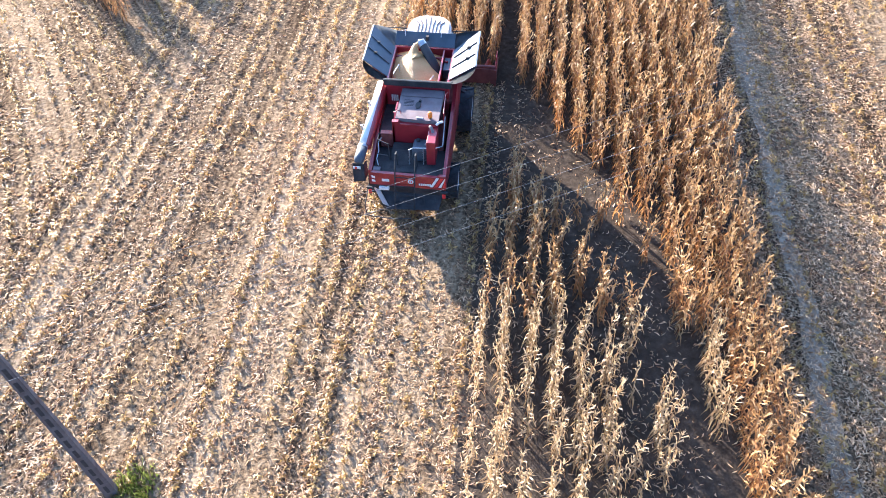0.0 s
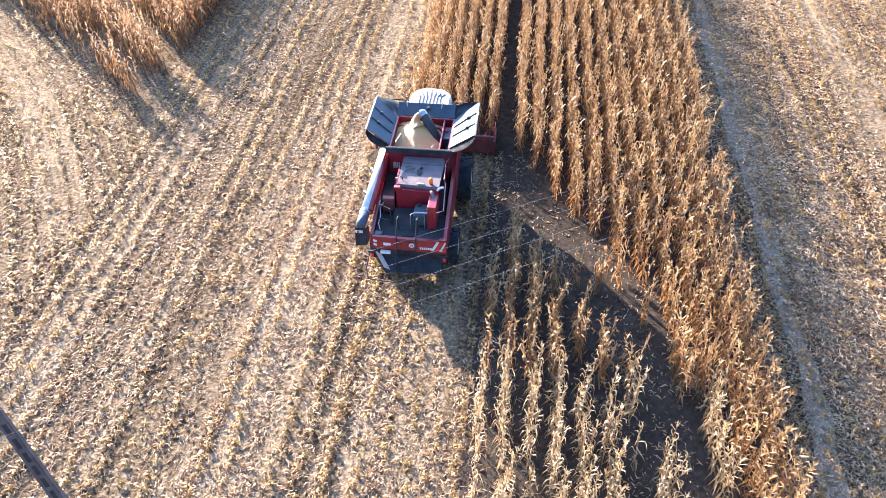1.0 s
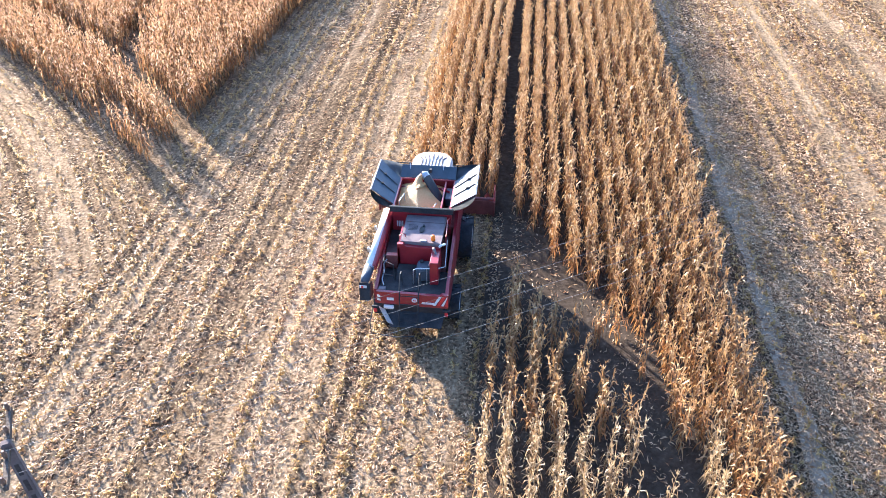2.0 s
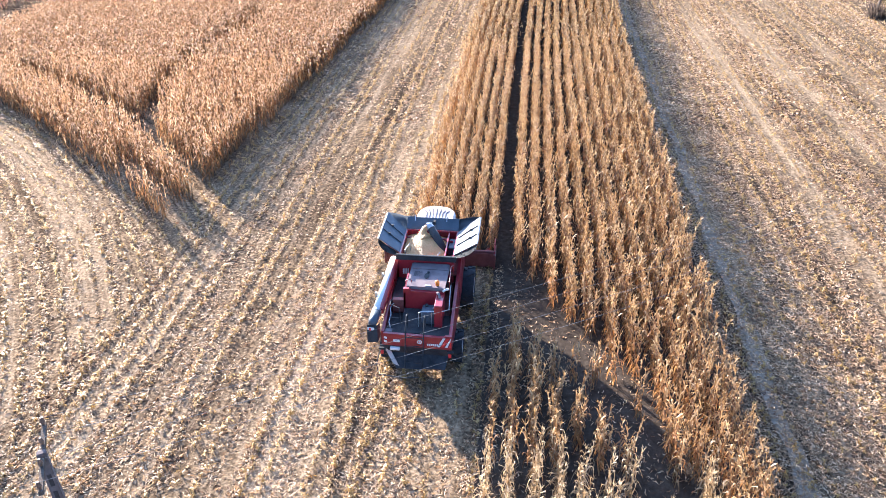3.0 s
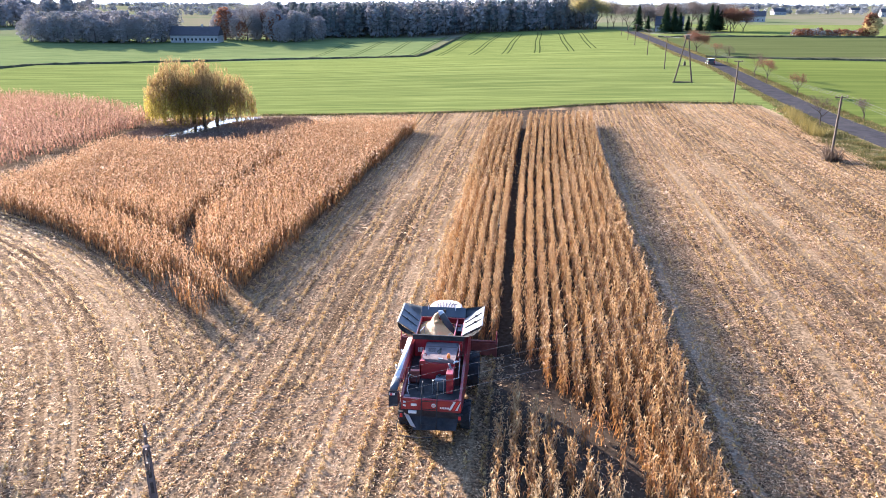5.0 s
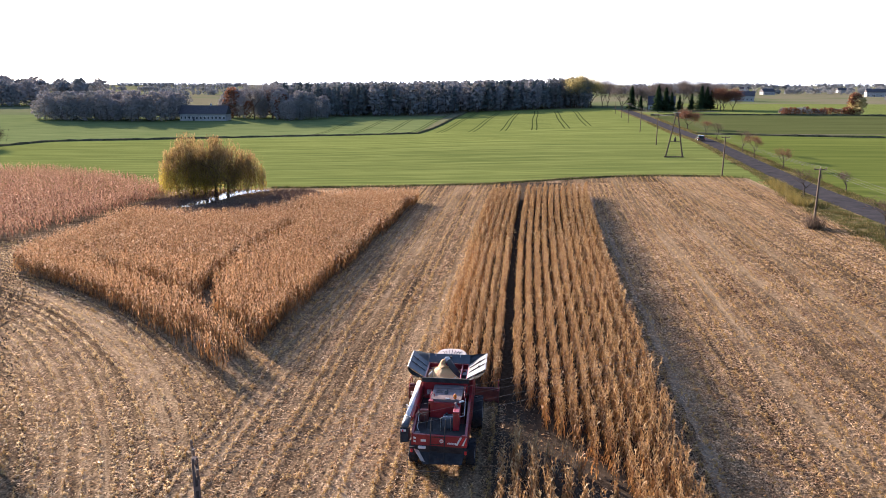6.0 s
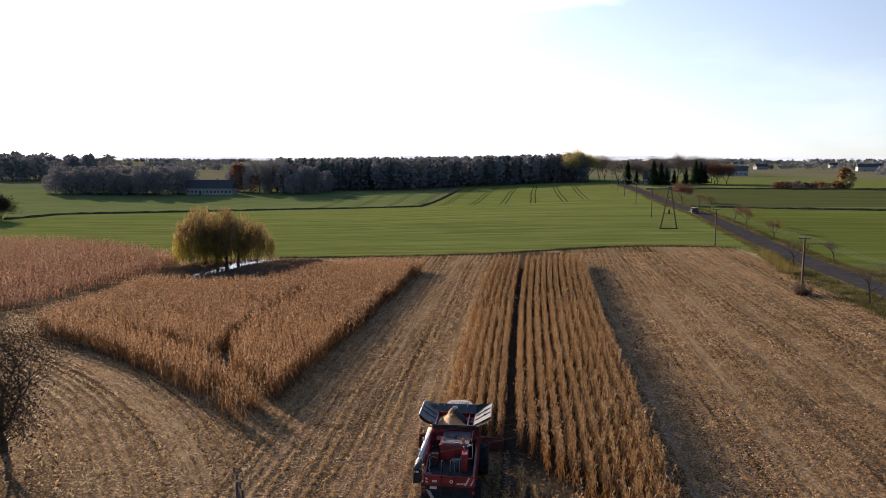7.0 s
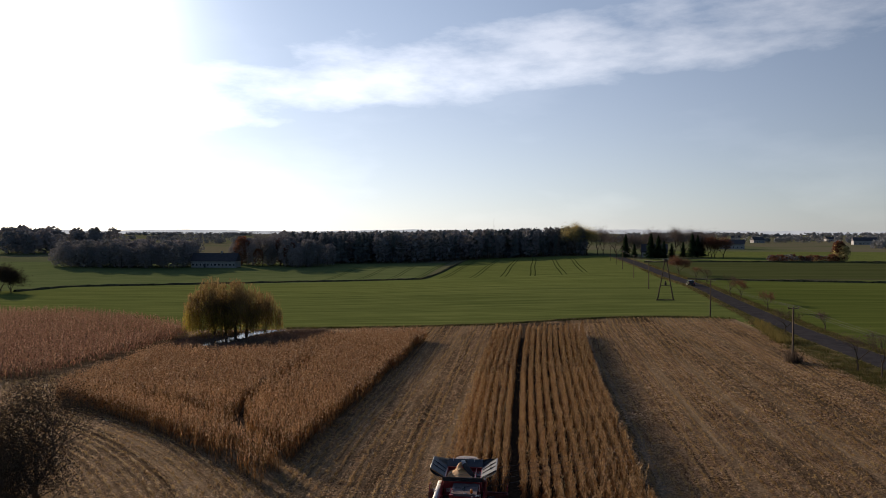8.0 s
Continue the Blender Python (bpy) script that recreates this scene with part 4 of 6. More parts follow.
    part("red_column", box(0.66, 0.98, -1.72, -0.86, 2.28, 3.30, 0.03), RED_PAINT, c, "red box column beside the engine")
    hose = [(0.70 + 0.12 * math.sin(k * 0.5), -0.95 - 0.07 * k, 3.42 - 0.06 * k + 0.05 * math.sin(k)) for k in range(9)]
    part("ribbed_hose", tube(hose, [0.05 + 0.012 * (k % 2) for k in range(9)], 10), DECK_GREY, c, "pale ribbed air hose", smooth=True)
    hose2 = [(0.92 + 0.05 * k, -0.88 + 0.06 * k, 3.42 + 0.03 * math.sin(k)) for k in range(5)]
    part("ribbed_hose", tube(hose2, [0.04 + 0.012 * (k % 2) for k in range(5)], 8), WHITE_PAINT, c, "pale ribbed air hose")
    lamp = part("beacon_base", tube([(0.67, -0.62, 3.30), (0.67, -0.62, 3.55)], 0.05, 10), DARK_RUBBER, c)
    part("beacon", tube([(0.67, -0.62, 3.55), (0.67, -0.62, 3.70), (0.67, -0.62, 3.76), (0.67, -0.62, 3.78)], [0.085, 0.085, 0.06, 0.02], 14), BEACON, lamp, "orange warning beacon", smooth=True)
    rail = 0.020
    part("guard_rail", tube([(1.16, 0.85, 3.15), (1.16, 0.80, 3.62), (1.10, 0.60, 3.66), (1.12, -0.30, 3.50), (1.14, -0.40, 3.0)], rail, 6), RED_PAINT, c)
    part("guard_rail", tube([(1.18, -0.35, 3.40), (1.20, -1.0, 3.2), (1.22, -1.55, 3.05), (0.95, -1.66, 3.02), (0.20, -1.72, 3.02), (0.06, -1.74, 2.95), (0.05, -1.75, 2.28)], rail, 6), BARE_STEEL, c, "bent grey guard rail")
    part("guard_rail", tube([(0.55, -1.70, 3.02), (0.55, -1.70, 2.28)], rail, 6), BARE_STEEL, c)
    part("guard_rail", tube([(-1.15, -0.95, 2.95), (-1.12, -1.35, 2.98), (-0.72, -1.55, 2.98), (-0.68, -1.58, 2.28)], rail, 6), FLOOR_GREY, c)
    part("guard_rail", tube([(-1.10, -1.80, 2.72), (-0.70, -1.85, 2.72)], rail, 6), FLOOR_GREY, c)
    part("cable", tube([(-1.05, -1.0, 2.80), (-1.15, -1.2, 2.72), (-1.08, -1.5, 2.60), (-1.12, -1.8, 2.48), (-1.02, -2.05, 2.40)], 0.022, 6), BARE_STEEL, c, "pale loose cable")
    part("corner_bracket", box(-1.20, -0.92, -2.26, -2.08, 2.285, 2.38, 0.03), DECK_GREY, c)
    for x0 in (-0.36, 0.34):
        part("ladder_rail", tube([(x0, -1.85, 2.30), (x0, -1.95, 3.0), (x0, -2.15, 3.05), (x0, -2.45, 2.6), (x0 - 0.02, -2.75, 1.0)], 0.024, 6), DARK_RUBBER, c)
    for k in range(4):
        part("ladder_rung", tube([(-0.36, -2.50 - 0.06 * k, 2.3 - 0.36 * k), (0.34, -2.50 - 0.06 * k, 2.3 - 0.36 * k)], 0.018, 6), DARK_RUBBER, c)
    # unloading auger lying along the left side
    a0, a1 = Vector((-1.40, 1.35, 3.42)), Vector((-1.68, -2.05, 2.66))
    auger = part("unloading_auger", tube([a0, a0.lerp(a1, 0.5), a0.lerp(a1, 0.86)], 0.165, 18), WHITE_PAINT, c, "white unloading auger tube with a dark spout", smooth=True)
    part("auger_underside", tube([a0 + Vector((0.11, 0, -0.03)), a0.lerp(a1, 0.84) + Vector((0.13, 0, -0.04))], 0.16, 14), RED_PAINT, auger)
    part("auger_collar", tube([a0.lerp(a1, 0.845), a0.lerp(a1, 0.87)], 0.19, 18), BARE_STEEL, auger)
    part("auger_sleeve", tube([a0.lerp(a1, 0.87), a1, a1 + Vector((-0.03, -0.14, -0.10))], [0.185, 0.185, 0.15], 18), STEEL_BLUE, auger, smooth=True)
    part("rubber_spout", slab([(-1.90, -2.28, 2.62), (-1.50, -2.28, 2.60), (-1.46, -2.42, 1.92), (-1.88, -2.42, 1.86)], 0.03), DARK_RUBBER, auger, "black rubber spout flap")
    part("rubber_spout", slab([(-1.50, -2.28, 2.60), (-1.45, -1.98, 2.50), (-1.40, -2.05, 2.0), (-1.46, -2.42, 1.92)], 0.03), DARK_RUBBER, auger)
    part("reflective_stripe", box(-1.86, -1.60, -2.36, -2.33, 2.44, 2.54), WHITE_PAINT, auger)
    part("reflective_stripe", box(-1.80, -1.72, -2.372, -2.362, 2.43, 2.55), MARK_RED, auger)
    for k in (0.3, 0.62):
        part("auger_bracket", box(*(lambda p: (p.x - 0.26, p.x - 0.18, p.y - 0.05, p.y + 0.05, p.z - 0.02, p.z + 0.16))(a0.lerp(a1, k))), BARE_STEEL, auger)
    # grain tank
    tank = part("grain_tank", bmesh.new(), RED_PAINT, c, "open red grain tank with raised extension panels")
    for args in ((-1.16, -1.08, 1.10, 3.30, 2.6, 3.82), (1.10, 1.18, 1.10, 3.30, 2.6, 3.82), (-1.16, 1.18, 3.26, 3.34, 2.6, 3.80), (-1.16, 1.18, 1.04, 1.12, 2.6, 3.78)):
        part("tank_wall", box(*args, 0.01), RED_PAINT, tank)
    part("tank_partition", box(0.74, 0.80, 1.15, 3.2, 3.1, 3.80, 0.01), RED_PAINT, tank)
    part("tank_cross_bar", tube([(-1.1, 2.9, 3.62), (1.1, 2.9, 3.62)], 0.04, 8), RED_PAINT, tank)
    part("hydraulic_arm", tube([(0.55, 2.95, 3.55), (0.95, 2.55, 3.70)], 0.05, 8), RED_PAINT, tank)
    # extension: front and rear panels, bent corners, side flaps
    front_lo, front_hi = [(-1.16, 3.34, 3.80), (1.16, 3.34, 3.80)], [(-1.16, 3.80, 4.16), (1.16, 3.80, 4.16)]
    part("front_extension", slab([front_lo[0], front_lo[1], front_hi[1], front_hi[0]], 0.03), STEEL_BLUE, tank, "dark blue-grey raised front panel")
    part("rear_extension", slab([(1.18, 1.06, 3.78), (-1.16, 1.06, 3.78), (-1.30, 0.90, 3.90), (1.32, 0.90, 3.90)], 0.03), DARK_RUBBER, tank, "low dark rear lip of the tank")
    part("rear_lip", box(-1.24, 1.26, 0.93, 1.02, 3.66, 3.92, 0.02), DARK_RUBBER, tank, "black rubber lip along the tank's rear edge")
    for s in (-1, 1):
        lo = [(s * 1.15, 1.25, 3.80), (s * 1.15, 3.20, 3.80)]
        hi = [(s * 2.10, 1.62, 4.22), (s * 2.10, 3.98, 4.22)]
        flap = part("side_flap", slab([lo[0], lo[1], hi[1], hi[0]] if s < 0 else [lo[1], lo[0], hi[0], hi[1]], 0.035), STEEL_BLUE, tank, "raised blue-grey tank flap")
        for f in (0.36, 0.68):
            p = Vector(lo[0]).lerp(Vector(lo[1]), f)
            q = Vector(hi[0]).lerp(Vector(hi[1]), f)
            up = Vector((-s * 0.02, 0, 0.05))
            part("flap_rib", tube([p.lerp(q, 0.06) + up, p.lerp(q, 0.94) + up], 0.018, 6), FLOOR_GREY, flap)
            part("flap_hinge", box(*(lambda h: (h.x - 0.05, h.x + 0.05, h.y - 0.04, h.y + 0.04, h.z - 0.02, h.z + 0.06))(p.lerp(q, 0.62) + up)), DARK_RUBBER, flap)
        rim = [Vector(hi[0]), Vector(hi[1])]
        part("flap_edge", tube([rim[0], rim[1]], 0.022, 6), BARE_STEEL, flap)
        # bent rubber corners, between the flap and the front and rear panels
        rows = []
        for k in range(8):
            t = k / 7
            a = t * math.pi / 2
            rows.append([(s * 1.15, 3.20 + 0.14 * t, 3.80), (s * (1.16 + 0.47 * math.cos(a)), 3.58 + 0.10 * math.sin(2 * a), 4.02 + 0.02 * math.sin(2 * a)),
                         (s * (1.16 + 0.94 * math.cos(a)), 3.98 - 0.18 * t + 0.14 * math.sin(2 * a), 4.22 - 0.06 * t)])
        part("front_corner", arc_sheet(rows), STEEL_BLUE, tank, "bent blue-grey rubber corner", smooth=True)
        rows = []
        for k in range(8):
            a = k / 7 * math.pi / 2
            rows.append([(s * 1.15, 1.25 - 0.19 * math.sin(a), 3.80), (s * (1.23 + 0.42 * math.cos(a)), 1.44 - 0.46 * math.sin(a), 3.84 + 0.14 * math.cos(a)),
                         (s * (1.30 + 0.80 * math.cos(a)), 1.62 - 0.72 * math.sin(a), 3.90 + 0.32 * math.cos(a) - 0.08 * math.sin(2 * a))])
        part("rear_corner", arc_sheet(rows), DARK_RUBBER, tank, "bent black rubber corner", smooth=True)
    part("front_brace", tube([(0.55, 3.40, 3.75), (0.62, 3.80, 4.25)], 0.02, 6), BARE_STEEL, tank)
    part("front_brace", tube([(-0.75, 3.40, 3.75), (-0.82, 3.80, 4.25)], 0.02, 6), BARE_STEEL, tank)
    part("front_latch", box(0.02, 0.12, 3.50, 3.62, 3.98, 4.14), FLOOR_GREY, tank)
    part("grey_locker", box(0.82, 1.08, 2.1, 2.9, 3.3, 3.66, 0.03), STEEL_BLUE, tank)
    part("inner_ladder", tube([(-0.86, 1.35, 3.40), (-0.92, 1.32, 3.92), (-0.80, 1.90, 3.92), (-0.78, 1.95, 3.45)], 0.016, 6), BARE_STEEL, tank)
    part("inner_ladder", tube([(0.42, 1.25, 3.40), (0.46, 1.22, 3.80), (0.55, 1.50, 3.80)], 0.016, 6), BARE_STEEL, tank)
    bm = bmesh.new()
    for k in range(4):
        add_box(bm, -0.52, -0.18, 1.26 + 0.07 * k, 1.30 + 0.07 * k, 3.50, 3.54)
    add_box(bm, -0.55, -0.51, 1.22, 1.54, 3.46, 3.55)
    add_box(bm, -0.19, -0.15, 1.22, 1.54, 3.46, 3.55)
    part("grate", bm, DARK_RUBBER, tank, "black grate")
    # bubble-up auger and the grain
    spout = part("fill_auger", tube([(0.70, 2.15, 3.30), (0.35, 2.60, 3.68), (-0.02, 3.02, 4.06)], [0.20, 0.19, 0.17], 16), FLOOR_GREY, tank, "dark steel fill auger", smooth=True)
    part("spout_hood", tube([(-0.02, 3.02, 4.04), (-0.10, 3.08, 4.14), (-0.22, 3.06, 4.14)], [0.175, 0.18, 0.14], 14, False), BARE_STEEL, spout, smooth=True)
    heap = bmesh.new()
    n, m = 40, 14
    top = Vector((-0.26, 2.65, 3.98))
    centre = heap.verts.new(top)
    last = None
    for j in range(1, m + 1):
        ring = []
        for k in range(n):
            a = 2 * math.pi * k / n
            t = j / m
            px, py = top.x + 2.2 * t * math.cos(a), top.y + 2.2 * t * math.sin(a)
            px, py = max(-1.07, min(0.735, px)), max(1.13, min(3.25, py))
            d = math.hypot(px - top.x, py - top.y)
            ring.append(heap.verts.new((px, py, 3.98 - 0.46 * d ** 0.8 + 0.015 * noise.noise((px * 4, py * 4, 0)))))
        for k in range(n):
            if last is None:
                heap.faces.new((centre, ring[k], ring[(k + 1) % n]))
            else:
                heap.faces.new((last[k], ring[k], ring[(k + 1) % n], last[(k + 1) % n]))
        last = ring
    bmesh.ops.recalc_face_normals(heap, faces=heap.faces)
    part("grain", heap, GRAIN, tank, "heap of golden maize grain", smooth=True)
    part("falling_grain", tube([(-0.20, 3.06, 4.12), (-0.30, 2.98, 4.06), (-0.34, 2.90, 3.95), (-0.34, 2.84, 3.80), (-0.30, 2.8, 3.70)], [0.09, 0.12, 0.16, 0.26, 0.42], 16), GRAIN, tank, smooth=True)
    # cab
    cab = part("cab", prism([(3.42, 1.9), (3.42, 3.35), (5.25, 3.35), (5.55, 2.4), (5.15, 1.7)], "x", (-0.92, 0.92)), GLASS, c, "dark glazed cab")
    outline = [(-0.86, 3.55), (-0.88, 4.95), (-0.78, 5.35), (-0.55, 5.60), (-0.25, 5.70), (0.25, 5.70), (0.55, 5.60), (0.78, 5.35), (0.88, 4.95), (0.86, 3.55)]
    bm = prism(outline, "z", (3.42, 3.80))
    bmesh.ops.bevel(bm, geom=[e for e in bm.edges if abs(e.verts[0].co.z - e.verts[1].co.z) < 1e-4 and e.verts[0].co.z > 3.6], offset=0.09, segments=3, affect='EDGES')
    roof = part("cab_roof", bm, PALE_ROOF, c, "pale dusty cab roof with moulded ribs")
    for k in range(-3, 4):
        w = 0.20 * k
        end = 5.50 - 0.05 * abs(k)
        part("roof_rib", tube([(w * 0.72, 4.2, 3.805), (w * 0.72, 4.95, 3.81), (w * 0.95, 5.15, 3.81), (w * 0.95, end - 0.05 * abs(k), 3.785)], 0.020, 6), DECK_GREY, roof)
    for s in (-1, 1):
        part("mirror_arm", tube([(s * 0.85, 5.1, 3.45), (s * 1.35, 5.25, 3.40), (s * 1.85, 5.25, 3.35)], 0.022, 6), DARK_RUBBER, cab)
        part("mirror", box(s * 1.85 - 0.13, s * 1.85 + 0.13, 5.20, 5.30, 2.85, 3.35, 0.03), DARK_RUBBER, cab, "black-backed mirror")
    # running gear
    wheel("front_wheel", c, 1.62, 3.35, 0.92, 0.62, 1)
    wheel("front_wheel", c, -1.62, 3.35, 0.92, 0.62, -1)
    wheel("rear_wheel", c, 1.52, -0.70, 0.66, 0.44, 1)
    wheel("rear_wheel", c, -1.42, -0.70, 0.66, 0.44, -1)
    part("rear_axle", box(-1.4, 1.45, -0.80, -0.60, 0.55, 0.80, 0.03), DARK_RED, c)
    part("front_axle", box(-1.5, 1.5, 3.15, 3.55, 0.75, 1.15, 0.05), DARK_RED, c)
    # straw chopper and spreader
    part("chopper_hood", prism([(-2.35, 1.80), (-2.20, 1.10), (-1.5, 0.95), (-1.3, 1.6)], "x", (-1.10, 1.30)), FLOOR_GREY, c)
    part("spreader_board", slab([(-1.12, -2.25, 1.36), (1.30, -2.20, 1.36), (1.20, -2.72, 1.02), (-0.70, -2.78, 0.98)], 0.05), DARK_RUBBER, c, "grey straw spreader board")
    part("spreader_flap", slab([(-1.25, -2.22, 1.50), (-0.98, -2.30, 1.44), (-0.60, -2.72, 1.05), (-0.85, -2.66, 1.1)], 0.04), PALE_ROOF, c)
    for k in range(5):
        part("spreader_fin", slab([(-0.6 + 0.42 * k, -2.25, 1.34), (-0.6 + 0.42 * k, -2.25, 1.20), (-0.5 + 0.40 * k, -2.72, 0.90), (-0.5 + 0.40 * k, -2.72, 1.03)], 0.02), DARK_RUBBER, c)
    part("bumper_loop", tube([(-1.45, -2.0, 1.4), (-1.50, -2.7, 1.05), (-1.40, -2.95, 0.75), (-0.4, -3.02, 0.72), (0.2, -2.95, 0.75)], 0.02, 6), DARK_RUBBER, c)
    for x0 in (1.36, -1.30):
        stay = part("tail_lamp_arm", box(x0 - 0.14, x0 + 0.14, -2.46, -2.38, 1.60, 1.68, 0.01), DARK_RUBBER, c)
        part("tail_lamp", box(x0 - 0.06, x0 + 0.06, -2.50, -2.46, 1.42, 1.60, 0.015), MARK_RED, stay, "red tail lamp")
    # feeder house and maize header
    part("feeder_house", prism([(3.9, 1.0), (3.9, 1.7), (6.2, 0.95), (6.2, 0.35)], "x", (-0.65, 0.65)), DARK_RED, c)
    header = part("maize_header", prism([(6.1, 0.30), (6.1, 1.05), (6.25, 1.10), (6.9, 0.62), (7.0, 0.30)], "x", (-2.70, 2.72)), DARK_RED, c, "dusty red six-row maize header half hidden in the crop")
    for s in (-2.70, 2.72):
        part("header_end", prism([(6.0, 0.25), (6.0, 1.05), (6.6, 1.05), (8.0, 0.45), (8.3, 0.15)], "x", (s - 0.05, s + 0.05)), DARK_RED, header)
        part("header_guard", tube([(s, 6.1, 1.05), (s, 6.4, 1.45), (s, 7.0, 1.40), (s, 7.3, 0.85)], 0.03, 6), RED_PAINT, header)
    part("header_beam", tube([(-2.7, 6.2, 1.12), (2.72, 6.2, 1.12)], 0.07, 8), DARK_RED, header)
    part("header_auger", tube([(-2.6, 6.6, 0.72), (2.6, 6.6, 0.72)], 0.16, 12), BARE_STEEL, header)
    for k in range(7):
        x0 = -2.34 + 0.78 * k
        bm = bmesh.new()
        ring0 = [bm.verts.new(p) for p in ((x0 - 0.20, 7.0, 0.30), (x0 - 0.16, 7.0, 0.62), (x0, 7.0, 0.72), (x0 + 0.16, 7.0, 0.62), (x0 + 0.20, 7.0, 0.30))]
        ring1 = [bm.verts.new(p) for p in ((x0 - 0.12, 7.8, 0.16), (x0 - 0.10, 7.8, 0.34), (x0, 7.8, 0.42), (x0 + 0.10, 7.8, 0.34), (x0 + 0.12, 7.8, 0.16))]
        nose = bm.verts.new((x0, 8.5, 0.10))
        bm.faces.new(ring0)
        for j in range(5):
            bm.faces.new((ring0[j], ring0[(j + 1) % 5], ring1[(j + 1) % 5], ring1[j]))
            bm.faces.new((ring1[j], ring1[(j + 1) % 5], nose))
        bmesh.ops.recalc_face_normals(bm, faces=bm.faces)
        part("row_divider", bm, RED_PAINT, header, smooth=False)
    return c


combine_harvester(-3.37, 20.7)


# ---- poles and wires ----
CONCRETE = material("weathered_concrete", [(0.3, (0.11, 0.086, 0.08)), (0.7, (0.18, 0.148, 0.138))], scale=3.0, rough=0.85, bump=0.4, vary="object", vary_by=0.06, fine=(30, 0.25))
DARK_SLOT = material("painted_slot_shade", [(0.3, (0.05, 0.042, 0.04)), (0.7, (0.08, 0.07, 0.065))], scale=8.0, rough=0.95, vary="object", vary_by=0.05)
CERAMIC = material("insulator_ceramic", [(0.3, (0.10, 0.06, 0.045)), (0.7, (0.17, 0.11, 0.08))], scale=6.0, rough=0.3, vary="object", vary_by=0.05)


def power_pole(x, y, height, turn, arm=2.3, wires=4, slots=True, label="weathered concrete power pole with a cross-arm", mat=CONCRETE, thin=1.0):
    """A tapered slotted pole with a cross-arm and insulators."""
    p = thing("power_pole", pose(x, y, gz(x, y), 0, 0, turn), label, "power pole", "power poles")
    bm = bmesh.new()
    lo = [bm.verts.new(v) for v in ((-0.14 * thin, -0.17 * thin, -0.2), (0.14 * thin, -0.17 * thin, -0.2), (0.14 * thin, 0.17 * thin, -0.2), (-0.14 * thin, 0.17 * thin, -0.2))]
    hi = [bm.verts.new(v) for v in ((-0.085, -0.10, height), (0.085, -0.10, height), (0.085, 0.10, height), (-0.085, 0.10, height))]
    bm.faces.new(lo[::-1])
    bm.faces.new(hi)
    for k in range(4):
        bm.faces.new((lo[k], lo[(k + 1) % 4], hi[(k + 1) % 4], hi[k]))
    bmesh.ops.bevel(bm, geom=list(bm.edges), offset=0.02, segments=2, affect='EDGES')
    part("post", bm, mat, p)
    # slots are thin dark plates; the shade of each recess is their colour
    if slots:
        n = int(height / 0.55)
        for k in range(1, n):
            z = 0.55 * k
            w = 0.14 - 0.055 * z / height
            for s in (-1, 1):
                part("slot", box(s * w - 0.008, s * w + 0.006, -0.045, 0.045, z - 0.19, z + 0.19), DARK_SLOT, p)
    beam = part("cross_arm", box(-arm / 2, arm / 2, -0.05, 0.05, height - 0.22, height - 0.10, 0.01), WOOD_POLE, p, "dark cross-arm")
    tops = []
    for k in range(wires):
        wx = -arm / 2 + 0.08 + (arm - 0.16) * k / (wires - 1)
        part("insulator", tube([(wx, 0, height - 0.10), (wx, 0, height + 0.0), (wx, 0, height + 0.05), (wx, 0, height + 0.12)], [0.03, 0.06, 0.045, 0.03], 8), CERAMIC, beam)
        tops.append(Matrix.Translation((x, y, gz(x, y))) @ Matrix.Rotation(radians(turn), 4, 'Z') @ Vector((wx, 0, height + 0.10)))
    return tops


def span(a, b, sag, radius=0.005, name="power_line"):
    """One wire hanging between two points."""
    pts = [a.lerp(b, k / 24) - Vector((0, 0, 4 * sag * (k / 24) * (1 - k / 24))) for k in range(25)]
    return tagged(part(name, tube(pts, radius, 5), WIRE), "thin grey overhead wire between poles", "power line", "power lines")


near_tops = power_pole(-10.4, 7.25, 7.45, -60)
corner_tops = power_pole(36.4, 33.8, 7.6, -30)
for p, q in zip(near_tops, corner_tops):
    span(p, q, 0.42)
LINE = [(36.6, 77.3, 7.4), (38.2, 124.8, 7.4), (35.8, 179, 7.8), (41.4, 240, 8.0), (46.0, 300, 8.0), (48.6, 340, 8.0), (51.4, 385, 8.0)]
line_tops = [power_pole(x, y, h, 4, 1.5, 3, False, "weathered dark wooden power pole beside the country road", WOOD_POLE, 0.8) for x, y, h in LINE]


def lattice_support(x, y):
    """The A-shaped support: two splayed legs, a cross-bar, a switch on it, a cap."""
    p = thing("a_frame_support", pose(x, y, gz(x, y)), "tall two-legged timber power support with a switch on its cross-bar", "power support")
    for s in (-1, 1):
        part("leg", tube([(s * 1.9, 0, -0.1), (s * 1.1, 0, 4.2), (s * 0.22, 0, 9.6)], [0.17, 0.15, 0.12], 8), WOOD_POLE, p)
    part("cross_bar", tube([(-1.25, 0, 3.5), (1.25, 0, 3.5)], 0.08, 8), WOOD_POLE, p)
    part("foot_beam", box(-2.2, 2.2, -0.14, 0.14, -0.05, 0.22, 0.02), WOOD_POLE, p)
    part("cap_block", box(-0.42, 0.42, -0.2, 0.2, 9.1, 9.9, 0.03), WOOD_POLE, p)
    part("switch_box", box(-0.25, 0.2, -0.2, 0.2, 3.6, 4.3, 0.05), FLOOR_GREY, p)
    part("switch_head", tube([(-0.02, 0, 4.3), (-0.02, 0, 4.65)], [0.12, 0.1], 8), FLOOR_GREY, p)
    part("cap_arm", box(-0.8, 0.8, -0.06, 0.06, 9.85, 9.97), BARE_STEEL, p)
    m = Matrix.Translation((x, y, gz(x, y)))
    return [m @ Vector((k, 0, 10.0)) for k in (-0.67, 0.0, 0.67)]


